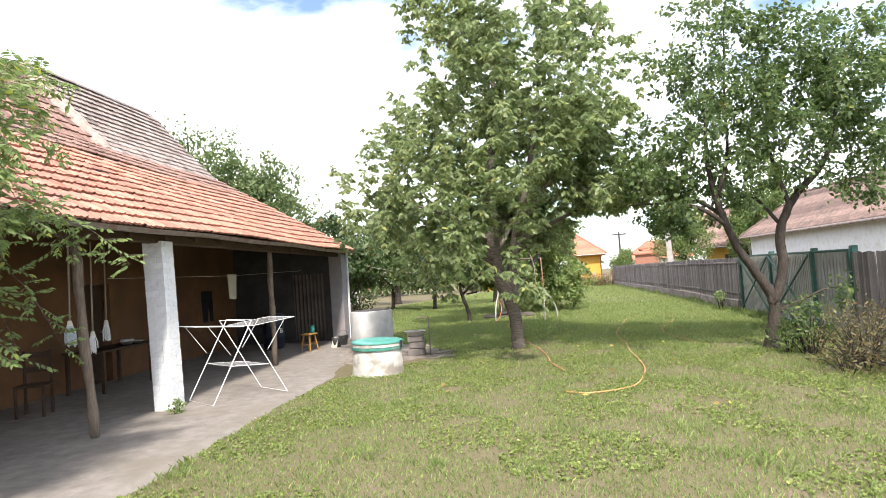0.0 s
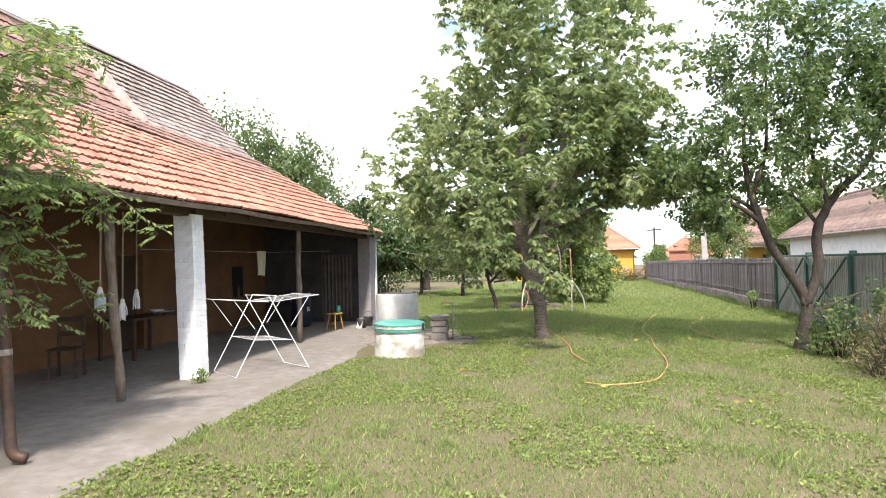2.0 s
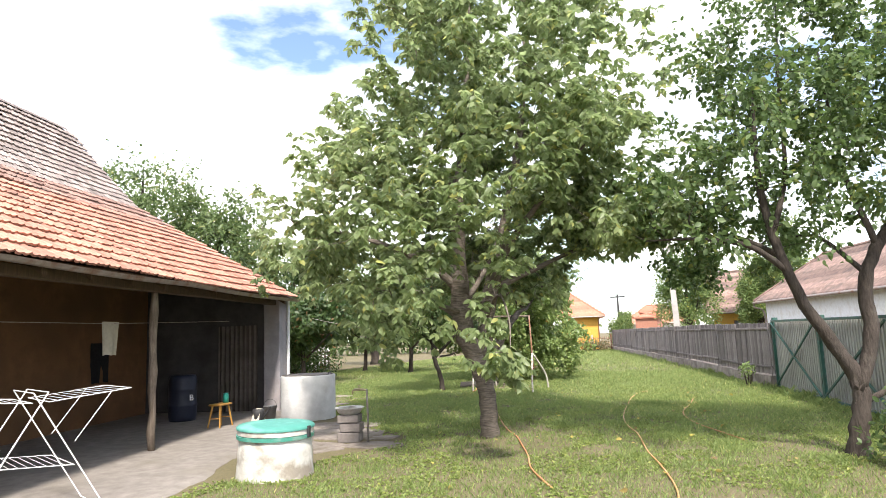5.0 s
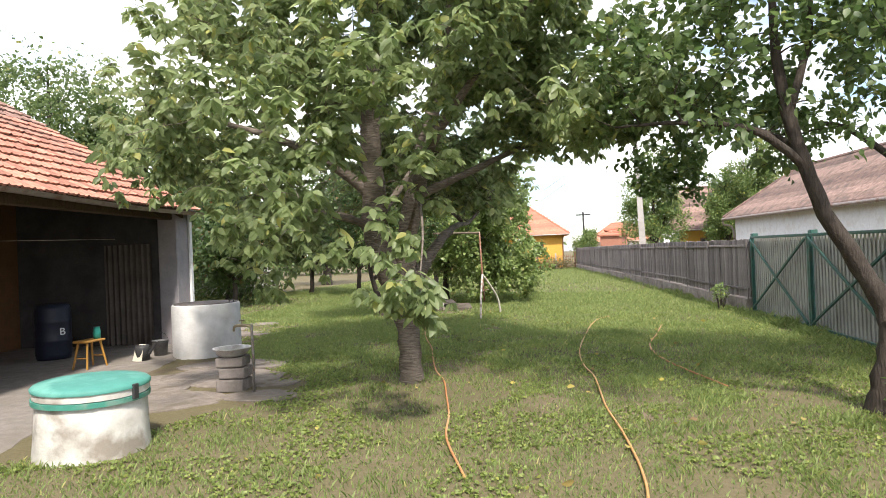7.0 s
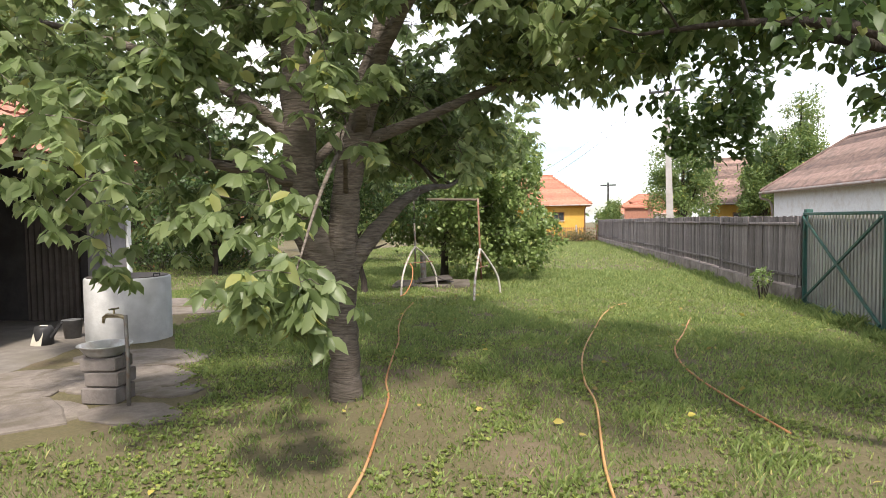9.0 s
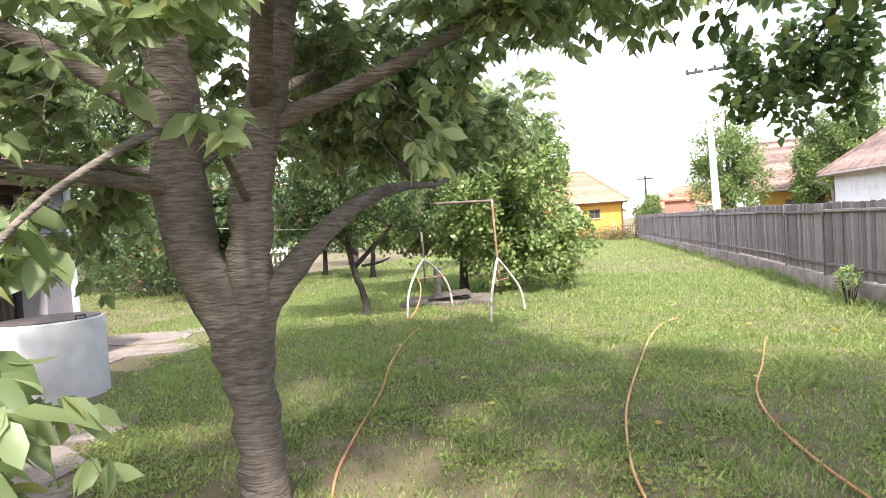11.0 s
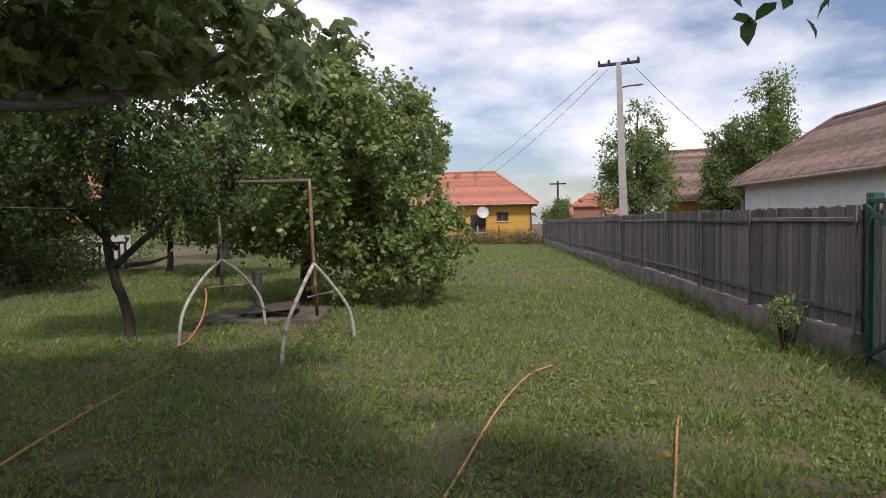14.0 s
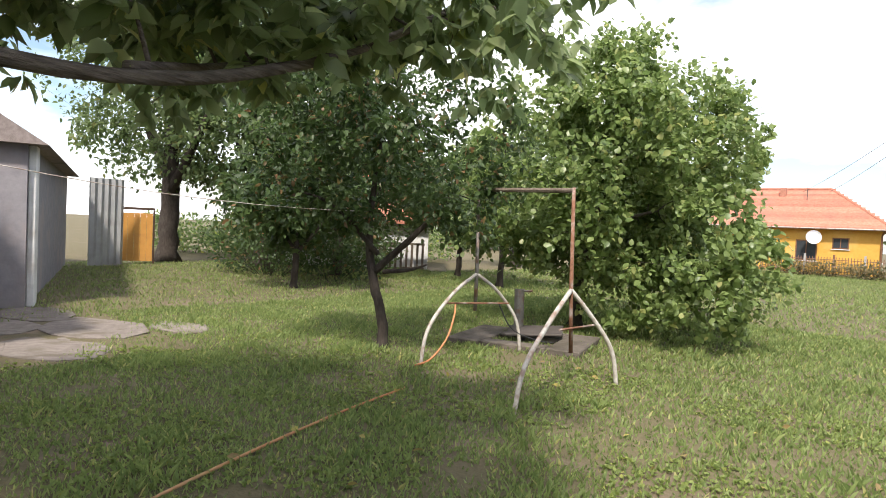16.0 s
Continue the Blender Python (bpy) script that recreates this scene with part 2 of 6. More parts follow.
    "yellowwall": mat("yellow_render", (0.62, 0.36, 0.075), (0.56, 0.31, 0.06), 4, 0.9, 0.1, c3=(0.58, 0.42, 0.16), scale3=0.5, amount3=0.5),
    "redroof": mat("red_clay_roof", (0.46, 0.19, 0.125), (0.33, 0.125, 0.08), 6, 0.85, 0.4, island=0.2, c3=(0.26, 0.14, 0.10), scale3=0.8, amount3=0.5),
    "brownroof": mat("faded_brown_roof", (0.29, 0.195, 0.16), (0.13, 0.085, 0.07), 7, 0.9, 0.6, island=0.4, c3=(0.10, 0.08, 0.07), scale3=2.2, amount3=0.7),
    "glass": mat("dark_window_glass", (0.05, 0.055, 0.06), (0.035, 0.04, 0.045), 3, 0.12, 0.0, spec=0.6),
    "winframe": mat("brown_window_frame", (0.20, 0.10, 0.05), (0.15, 0.07, 0.035), 8, 0.6, 0.05),
    "polecon": mat("pole_concrete", (0.42, 0.40, 0.38), (0.33, 0.31, 0.29), 5, 0.9, 0.2, c3=(0.26, 0.24, 0.22), scale3=1.5, amount3=0.5),
    "darkmetal": mat("dark_metal", (0.06, 0.06, 0.062), (0.04, 0.04, 0.042), 10, 0.6, 0.05, metal=0.4),
    "dish": mat("satellite_dish_grey", (0.55, 0.55, 0.54), (0.48, 0.48, 0.47), 5, 0.5, 0.0),
    "yellowpanel": mat("ochre_painted_boards", (0.52, 0.26, 0.06), (0.44, 0.21, 0.05), 5, 0.7, 0.1, c3=(0.38, 0.19, 0.06), scale3=1.4, amount3=0.5),
    "brick": mat("red_brick", (0.40, 0.19, 0.13), (0.28, 0.13, 0.09), 8, 0.9, 0.4, island=0.2),
}
LEAF = {
    "cherry": leaf_mat("cherry_leaf", (0.12, 0.165, 0.065), (0.26, 0.315, 0.15), (0.38, 0.37, 0.12), 0.42, 0.55),
    "right": leaf_mat("plum_leaf", (0.05, 0.09, 0.028), (0.115, 0.17, 0.055), (0.2, 0.22, 0.05)),
    "apple": leaf_mat("apple_leaf", (0.10, 0.155, 0.042), (0.235, 0.30, 0.105), (0.36, 0.36, 0.13), 0.4),
    # for crowns seen in shade: that shade is put into the leaf colour
    "dark": leaf_mat("shade_dark_leaf", (0.035, 0.065, 0.02), (0.075, 0.12, 0.035), (0.25, 0.13, 0.06)),
    "vine": leaf_mat("vine_leaf", (0.10, 0.155, 0.045), (0.21, 0.28, 0.10), (0.35, 0.36, 0.06)),
    "far": leaf_mat("far_leaf", (0.07, 0.105, 0.038), (0.14, 0.195, 0.07), (0.22, 0.22, 0.07)),
    "poplar": leaf_mat("poplar_leaf", (0.085, 0.14, 0.045), (0.19, 0.25, 0.08), (0.34, 0.33, 0.07)),
    "shrub": leaf_mat("shrub_leaf", (0.06, 0.075, 0.032), (0.20, 0.155, 0.07), (0.30, 0.19, 0.10)),
    "grass": leaf_mat("grass_blade", (0.12, 0.174, 0.05), (0.255, 0.315, 0.105), (0.42, 0.38, 0.15), 0.6, 0.45),
    "clover": leaf_mat("clover_leaf", (0.12, 0.17, 0.036), (0.24, 0.29, 0.08), (0.34, 0.35, 0.09), 0.55, 0.35),
}


# ---- mesh tools ----
class MB:
    """Collects vertices and faces of one mesh."""

    def __init__(self):
        self.v, self.f = [], []

    def add(self, verts, faces):
        k = len(self.v)
        self.v += [tuple(p) for p in verts]
        self.f += [tuple(i + k for i in f) for f in faces]
        return self

    def box(self, x0, y0, z0, x1, y1, z1, c=0.0, m=None):
        """Box with chamfered upright and level edges of width c."""
        if c <= 0:
            vs = [(x, y, z) for z in (z0, z1) for x, y in ((x0, y0), (x1, y0), (x1, y1), (x0, y1))]
            fs = [(3, 2, 1, 0), (4, 5, 6, 7), (0, 1, 5, 4), (1, 2, 6, 5), (2, 3, 7, 6), (3, 0, 4, 7)]
        else:
            ring = lambda i: [(x0 + i + c, y0 + i), (x1 - i - c, y0 + i), (x1 - i, y0 + i + c), (x1 - i, y1 - i - c), (x1 - i - c, y1 - i), (x0 + i + c, y1 - i), (x0 + i, y1 - i - c), (x0 + i, y0 + i + c)]
            vs = []
            for i, z in ((c, z0), (0, z0 + c), (0, z1 - c), (c, z1)):
                vs += [(x, y, z) for x, y in ring(i * 0.999)]
            fs = [tuple(range(7, -1, -1)), tuple(range(24, 32))]
            for a in range(3):
                for k in range(8):
                    fs.append((a * 8 + k, a * 8 + (k + 1) % 8, a * 8 + 8 + (k + 1) % 8, a * 8 + 8 + k))
        if m is not None:
            vs = [m @ Vector(p) for p in vs]
        return self.add(vs, fs)

    def tube(self, path, radii, sides=8, cap=True, wobble=0.0, rng=None):
        path = [Vector(p) for p in path]
        if not isinstance(radii, (list, tuple)):
            radii = [radii] * len(path)
        vs, side = [], None
        for i, p in enumerate(path):
            d = (path[min(i + 1, len(path) - 1)] - path[max(i - 1, 0)]).normalized()
            if side is None:
                side = d.cross(Vector((0, 0, 1)) if abs(d.z) < 0.9 else Vector((1, 0, 0))).normalized()
            side = (side - d * side.dot(d)).normalized()
            up = d.cross(side)
            for k in range(sides):
                a = 2 * math.pi * k / sides
                r = radii[i] * (1 + (wobble * (rng.random() - 0.5) * 2 if wobble else 0))
                vs.append(p + side * math.cos(a) * r + up * math.sin(a) * r)
        fs = []
        for i in range(len(path) - 1):
            for k in range(sides):
                a, b = i * sides + k, i * sides + (k + 1) % sides
                fs.append((a, b, b + sides, a + sides))
        if cap:
            fs += [tuple(range(sides - 1, -1, -1)), tuple(range((len(path) - 1) * sides, len(path) * sides))]
        return self.add(vs, fs)

    def lathe(self, profile, sides=32, x=0, y=0, wobble=0.0, seed=1):
        """Surface of revolution from (radius, z) pairs; open at the ends unless the radius is 0."""
        rng = random.Random(seed)
        vs, fs = [], []
        lump = [1 + wobble * (rng.random() - 0.5) for _ in range(sides)]
        for r, z in profile:
            vs += [(x + r * lump[k] * math.cos(2 * math.pi * k / sides), y + r * lump[k] * math.sin(2 * math.pi * k / sides), z) for k in range(sides)]
        for i in range(len(profile) - 1):
            for k in range(sides):
                a, b = i * sides + k, i * sides + (k + 1) % sides
                fs.append((a, b, b + sides, a + sides))
        return self.add(vs, fs)

    def mesh(self, name, smooth=False):
        me = bpy.data.meshes.new(name)
        me.from_pydata(self.v, [], self.f)
        if smooth:
            me.shade_smooth()
        me.update()
        return me


def part(name, mb, material, parent, label="", smooth=False, m=None):
    """One mesh object under a thing or part (or at top level with parent None)."""
    me = mb.mesh(name, smooth) if isinstance(mb, MB) else mb
    if not me.materials:
        me.materials.append(material)
    ob = new(name, me)
    if parent is not None:
        ob.parent = parent
    if m is not None:
        ob.matrix_basis = m
    if label:
        ob["label"] = label
    return ob


def thing(name, m, label, category, group="", kind=""):
    """An empty at the base of a thing, which carries its tags."""
    ob = new(name)
    ob.empty_display_size = 0.1
    ob.matrix_basis = m
    return tagged(ob, label, category, group, kind)


def smooth_path(points, steps=8):
    """Catmull-Rom through the points."""
    p = [Vector(q) for q in points]
    p = [p[0] * 2 - p[1]] + p + [p[-1] * 2 - p[-2]]
    out = []
    for i in range(1, len(p) - 2):
        for k in range(steps):
            t = k / steps
            out.append(0.5 * ((2 * p[i]) + (p[i + 1] - p[i - 1]) * t + (2 * p[i - 1] - 5 * p[i] + 4 * p[i + 1] - p[i + 2]) * t * t + (3 * p[i] - p[i - 1] - 3 * p[i + 1] + p[i + 2]) * t ** 3))
    return out + [p[-2]]


def fast_mesh(name, verts, tris):
    """Mesh from numpy arrays of vertices and triangles."""
    me = bpy.data.meshes.new(name)
    verts, tris = np.asarray(verts, np.float32), np.asarray(tris, np.int32)
    me.vertices.add(len(verts))
    me.vertices.foreach_set("co", verts.ravel())
    me.loops.add(tris.size)
    me.loops.foreach_set("vertex_index", tris.ravel())
    me.polygons.add(len(tris))
    me.polygons.foreach_set("loop_start", np.arange(0, tris.size, 3, dtype=np.int32))
    me.update(calc_edges=True)
    return me


LEAF_V = np.array([(0, 0, 0), (0, 1, -0.10), (0, 0.33, 0.0), (0, 0.68, -0.02), (-0.22, 0.30, 0.07), (-0.19, 0.66, 0.05), (0.22, 0.30, 0.07), (0.19, 0.66, 0.05)])
LEAF_T = np.array([(0, 2, 4), (2, 3, 5), (2, 5, 4), (3, 1, 5), (0, 6, 2), (2, 7, 3), (2, 6, 7), (3, 7, 1)])


def leaves_mesh(name, pos, ways, size, width, rng, droop=0.0):
    """Leaves at pos that point along ways."""
    n = len(pos)
    y = ways + np.array((0, 0, -droop))
    y /= np.linalg.norm(y, axis=1)[:, None]
    r = rng.normal(size=(n, 3)) + np.array((0, 0, 1.3))
    x = np.cross(y, r)
    x /= np.linalg.norm(x, axis=1)[:, None] + 1e-9
    z = np.cross(x, y)
    s = size * (0.65 + 0.7 * rng.random(n))
    t = LEAF_V[None] * np.array((width, 1, 1))
    v = pos[:, None] + s[:, None, None] * (t[..., :1] * x[:, None] + t[..., 1:2] * y[:, None] + t[..., 2:] * z[:, None])
    f = LEAF_T[None] + (np.arange(n) * 8)[:, None, None]
    return fast_mesh(name, v.reshape(-1, 3), f.reshape(-1, 3))


def lane(p, clear):
    """True where a point stands clear of the trodden lane through the garden."""
    keep = np.ones(len(p), bool)
    pts = np.array([(2.8, -2.0), (2.6, -1.0), (2.2, 2.0), (2.1, 4.0), (2.08, 5.9), (1.95, 7.2), (1.85, 8.5), (1.82, 10.2), (1.9, 11.2), (2.05, 12.4), (2.2, 12.9), (1.7, 13.4)])
    for a, b in zip(pts[:-1], pts[1:]):
        d = b - a
        t = np.clip(((p[:, :2] - a) @ d) / (d @ d), 0, 1)
        q = a + t[:, None] * d
        keep &= (np.hypot(*(p[:, :2] - q).T) > clear) | (p[:, 2] > 2.05 + clear * 0.55)
    return keep


def tree(name, base, limbs, crowns, leaf, bark, label, twigs=260, per=16, size=0.11, width=1.0, droop=0.5, seed=1, clear=0.0, flare=1.5, sides=9, spread=0.28, category="tree", group="", low=0.0, bare=None, whorl=0):
    """Trunk and limbs along given lines; twigs grow from them to points in the crowns (ellipsoids) and carry clumps of leaves."""
    rng = np.random.default_rng(seed)
    rnd = random.Random(seed)
    root = thing(name, pose(*base), label, category, group)
    wood, nodes, rads = MB(), [], []
    for line in limbs:
        pts = smooth_path([q[:3] for q in line], 5)
        r0 = np.interp(np.linspace(0, 1, len(pts)), np.linspace(0, 1, len(line)), [q[3] for q in line])
        pts = [q + Vector((rnd.uniform(-1, 1), rnd.uniform(-1, 1), 0)) * float(r) * 0.12 for q, r in zip(pts, r0)]
        if line is limbs[0]:
            r0[0] *= flare
            pts[0] = pts[0] - Vector((0, 0, 0.08))
        wood.tube(pts, [float(r) for r in r0], sides, wobble=0.09, rng=rnd)
        skip = int(len(pts) * 0.3) if line is limbs[0] else 1
        nodes += [tuple(q) for q in pts[skip:]]
        rads += [float(r) for r in r0[skip:]]
    part("trunk", wood, M[bark], root, smooth=True)
    goals = []
    vol = np.array([c[3] * c[4] * c[5] for c in crowns])
    for c, k in zip(crowns, np.maximum(3, (twigs * vol / vol.sum()).astype(int))):
        d = rng.normal(size=(k * 3, 3))
        d /= np.linalg.norm(d, axis=1)[:, None]
        r = rng.random(k * 3) ** 0.45
        p = np.array(c[:3]) + d * r[:, None] * np.array(c[3:6])
        w = np.array([noise.noise(Vector(q) * 0.9 + Vector((seed, 0, 0))) for q in p])
        p = p[(w > -0.1) & (p[:, 2] > low)][:k]
        goals.append(p)
    goals = np.concatenate(goals)
    if clear:
        goals = goals[lane(goals + np.array(base), clear + 0.15)]
    nd, rr = np.array(nodes), np.array(rads)
    goals = goals[np.argsort(np.min(np.linalg.norm(goals[:, None] - nd[None], axis=2), axis=1))]
    twig, spots, ways = MB(), [], []
    for g in goals:
        d2 = np.linalg.norm(nd - g, axis=1) + 0.25 * np.maximum(nd[:, 2] - g[2], 0)
        k = int(np.argmin(d2))
        a, b = Vector(nd[k]), Vector(g)
        gap = (b - a).length
        if gap < 0.05:
            continue
        mid = a.lerp(b, 0.5) + Vector((rnd.uniform(-1, 1), rnd.uniform(-1, 1), rnd.uniform(0.1, 0.9))) * gap * 0.16
        line = smooth_path([a, mid, b], 3)
        r = min(rr[k] * 0.62, 0.006 + gap * 0.017)
        rs = [r + (0.0035 - r) * i / (len(line) - 1) for i in range(len(line))]
        twig.tube(line, rs, 5, cap=False)
        nd = np.concatenate([nd, np.array([tuple(q) for q in line[1:]])])
        rr = np.concatenate([rr, np.array(rs[1:])])
        out = np.array(b - a) / gap
        for q, share in ((line[-1], 0.55), (line[-3], 0.3), (line[len(line) // 2], 0.15)):
            m = max(1, int(per * share))
            if whorl:
                # tufts of drooping leaves round the twig tips
                for _ in range(max(1, m // whorl)):
                    c = np.array(q) + rng.normal(size=3) * spread * (0.3 + 0.7 * min(1, gap)) * 0.6
                    a0 = rng.random() * 6.283
                    for j in range(whorl):
                        a = a0 + 6.283 * j / whorl + rng.normal() * 0.3
                        spots.append(c + rng.normal(size=3) * 0.012)
                        ways.append(np.array((math.cos(a), math.sin(a), rng.uniform(-0.5, 0.35))) + out * 0.35)
                continue
            for _ in range(m):
                spots.append(np.array(q) + rng.normal(size=3) * spread * (0.3 + 0.7 * min(1, gap)) * 0.55)
                ways.append(out * 0.5 + rng.normal(size=3) * 0.6)
    if twig.v:
        part("twig_growth", twig, M[bark], root, smooth=True)["kind"] = "stuff"
    spots, ways = np.array(spots), np.array(ways)
    if clear:
        keep = lane(spots + np.array(base), clear)
        spots, ways = spots[keep], ways[keep]
    keep = spots[:, 2] > low + 0.02
    if bare:
        keep &= ~((np.hypot(spots[:, 0] + 0.2, spots[:, 1] + 0.05) < bare[0]) & (spots[:, 2] > bare[1]) & (spots[:, 2] < bare[2]))
    crown = leaves_mesh("crown", spots[keep], ways[keep], size, width, rng, droop)
    crown.materials.append(LEAF[leaf])
    part("crown", crown, None, root)["kind"] = "stuff"
    return root


def ground_z(x, y):
    """Height of the lawn: level, then falling gently away to the far end."""
    d = np.maximum(0, np.asarray(y, float) - 24)
    return -0.006 * d * d / (d + 6)


def gz(x, y):
    return float(ground_z(x, y))


# ---- ground ----
def make_ground():
    rng = np.random.default_rng(5)
    # fine steps close to the lane, coarse ones towards the horizon
    ax = np.concatenate([-np.geomspace(40, 900, 14)[::-1], np.arange(-26, -9, 0.8), np.arange(-9, 8, 0.14), np.arange(8, 20, 0.8), np.geomspace(24, 900, 14)])
    ay = np.concatenate([-np.geomspace(12, 700, 10)[::-1], np.arange(-8, -1, 0.6), np.arange(-1, 24, 0.14), np.arange(24, 60, 0.9), np.geomspace(62, 900, 14)])
    X, Y = np.meshgrid(ax, ay)
    Z = ground_z(X, Y)
    near = (X > -9) & (X < 8) & (Y > -1) & (Y < 24)
    Z = Z + near * 0.012 * (rng.random(X.shape) - 0.5)
    # the floor of the porch and its slabs lie in a shallow bed
    nx = len(ax)
    idx = np.arange(X.size).reshape(X.shape)
    a, b, c, d = idx[:-1, :-1].ravel(), idx[:-1, 1:].ravel(), idx[1:, 1:].ravel(), idx[1:, :-1].ravel()
    me = fast_mesh("ground", np.stack([X, Y, Z], -1).reshape(-1, 3), np.concatenate([np.stack([a, b, c], 1), np.stack([a, c, d], 1)]))
    me.shade_smooth()
    m = mat("lawn_soil", (0.15, 0.128, 0.068), (0.10, 0.086, 0.046), 26, 0.97, 0.6, bump_scale=40)
    n, l = m.node_tree.nodes, m.node_tree.links
    p = n["Principled BSDF"]
    tc = n.new("ShaderNodeTexCoord")
    big = n.new("ShaderNodeTexNoise")
    big.inputs["Scale"].default_value, big.inputs["Detail"].default_value = 0.55, 8
    big.inputs["Roughness"].default_value = 0.7
    l.new(tc.outputs["Object"], big.inputs["Vector"])
    rb = n.new("ShaderNodeValToRGB")
    rb.color_ramp.elements[0].position, rb.color_ramp.elements[1].position = 0.55, 0.66
    rb.color_ramp.elements[0].color, rb.color_ramp.elements[1].color = (0, 0, 0, 1), (1, 1, 1, 1)
    l.new(big.outputs["Fac"], rb.inputs["Fac"])
    mx = n.new("ShaderNodeMix")
    mx.data_type = "RGBA"
    l.new(rb.outputs["Color"], mx.inputs["Factor"])
    old = p.inputs["Base Color"].links[0].from_socket
    l.new(old, mx.inputs["A"])
    mx.inputs["B"].default_value = (0.185, 0.138, 0.098, 1)
    l.new(mx.outputs["Result"], p.inputs["Base Color"])
    me.materials.append(m)
    tagged(new("ground", me), "flat garden lawn with patches of bare soil", "ground", kind="structure")


make_ground()


def bare_patch(x, y):
    """0 on lawn to 1 on bare soil: round the trunks, along the porch and in worn spots."""
    v = np.exp(-(((x + 0.35) / 1.5) ** 2 + ((y - 10.7) / 1.5) ** 2)) * 0.95
    for px, py, r in ((1.1, 10.6, 0.35), (0.1, 8.0, 0.4), (-0.4, 12.4, 0.6), (0.7, 11.9, 0.45), (2.6, 8.4, 0.4), (0.55, 5.9, 0.3), (1.2, 13.6, 0.4), (2.6, 14.4, 0.35), (-0.2, 14.6, 0.45), (-4.1, 15.6, 0.7), (3.6, 11.2, 0.6), (-1.9, 9.6, 0.5), (0.4, 17.0, 0.4), (3.9, 6.6, 0.35), (0.9, 3.7, 0.25), (-0.5, 6.8, 0.3), (-2.6, 19.8, 1.0), (2.0, 12.9, 0.35), (1.75, 14.0, 0.3), (0.75, 14.3, 0.28), (-0.3, 13.4, 0.4), (0.35, 13.2, 0.25), (2.3, 13.7, 0.22), (-1.4, 15.2, 0.35), (-2.4, 14.2, 0.4), (0.9, 15.6, 0.25), (-0.9, 16.4, 0.3), (1.3, 6.9, 0.25), (2.9, 6.0, 0.3), (0.2, 4.9, 0.3)):
        v = np.maximum(v, 0.9 * np.exp(-(((x - px) / r) ** 2 + ((y - py) / r) ** 2)))
    return v


def make_grass():
    rng = np.random.default_rng(11)
    spots = []
    for x0, x1, y0, y1, per in ((-2.9, 6.0, 0.2, 9, 1400), (-5.5, 5.5, 9, 17, 1600), (-9, 4.4, 17, 26, 850), (-20, -5, 14, 30, 230), (-14, 3.0, 26, 56, 150)):
        k = int((x1 - x0) * (y1 - y0) * per)
        spots.append(np.stack([rng.uniform(x0, x1, k), rng.uniform(y0, y1, k)], 1))
    p = np.concatenate(spots)
    x, y = p.T
    # porch edge, slabs and well stay free; blades stop at the fence
    edge = np.interp(y, [-5, 2.4, 3.9, 5.8, 7.7, 8.6, 9.4, 10.4, 11.2, 12.3, 13.6, 15.2, 15.3], [-0.7, -1.9, -2.35, -2.8, -3.15, -2.5, -2.4, -1.9, -2.1, -3.6, -4.8, -6.5, -60])
    fence = np.interp(y, [0, 12, 19.1, 27, 38.5, 55], [7.6, 5.7, 4.3, 2.7, 0.3, -3])
    keep = (x > edge + 0.03) & (x < fence - 0.05) & (np.hypot(x + 2.55, y - 8.3) > 0.46)
    slab = (x > -8.5) & (x < -5.2) & (y > 14.2) & (y < 16.9) & (x + y < 9.6)
    keep &= ~slab
    dens = np.array([noise.noise(Vector((a * 1.7, b * 1.7, 3.0))) for a, b in p])
    ragged = np.array([noise.noise(Vector((a * 6.5, b * 6.5, 9.0))) for a, b in p])
    keep &= rng.random(len(p)) > np.clip(bare_patch(x, y) * np.clip(0.72 + 1.1 * ragged, 0.15, 1) + np.maximum(0, dens - 0.25) * 1.3, 0, 0.97)
    x, y, dens = x[keep], y[keep], dens[keep]
    n = len(x)
    far = np.clip((y - 9) / 25, 0, 1)
    h = (0.028 + 0.04 * rng.random(n) ** 2) * (1 + 0.9 * far) * (0.72 + 1.3 * np.clip(-dens, 0, 1))
    h *= np.where(np.abs(x - fence[keep]) < 0.5, 1.8, 1.0)
    w = (0.0035 + 0.004 * rng.random(n)) * (1 + 2.2 * far)
    a = rng.random(n) * 6.283
    z = ground_z(x, y) - 0.004
    lean = h * rng.uniform(0.2, 1.0, n)
    b = a + rng.normal(size=n) * 0.8
    v = np.empty((n, 4, 3))
    v[:, 0] = np.stack([x - w * np.cos(a), y - w * np.sin(a), z], 1)
    v[:, 1] = np.stack([x + w * np.cos(a), y + w * np.sin(a), z], 1)
    v[:, 2] = np.stack([x + 0.35 * lean * np.sin(b) + w * 0.6 * np.cos(a), y - 0.35 * lean * np.cos(b) + w * 0.6 * np.sin(a), z + h * 0.6], 1)
    v[:, 3] = np.stack([x + lean * np.sin(b), y - lean * np.cos(b), z + h], 1)
    t = np.array([(0, 1, 2), (0, 2, 3)])[None] + (np.arange(n) * 4)[:, None, None]
    me = fast_mesh("grass", v.reshape(-1, 3), t.reshape(-1, 3))
    me.materials.append(LEAF["grass"])
    tagged(new("grass", me), "short yellow-green lawn grass with worn gaps", "grass", kind="stuff")
    # broad low weeds and clover between the blades
    k = 60000
    q = np.stack([rng.uniform(-6, 5.4, k), rng.uniform(1, 20, k)], 1)
    nn = np.array([noise.noise(Vector((c * 0.9, d * 0.9, 8.0))) for c, d in q])
    e2 = np.interp(q[:, 1], [2.4, 3.9, 5.8, 7.7, 8.6, 9.4, 10.4, 12.3, 13.6, 15.2], [-1.9, -2.35, -2.8, -3.15, -2.5, -2.4, -1.9, -3.6, -4.8, -6.0])
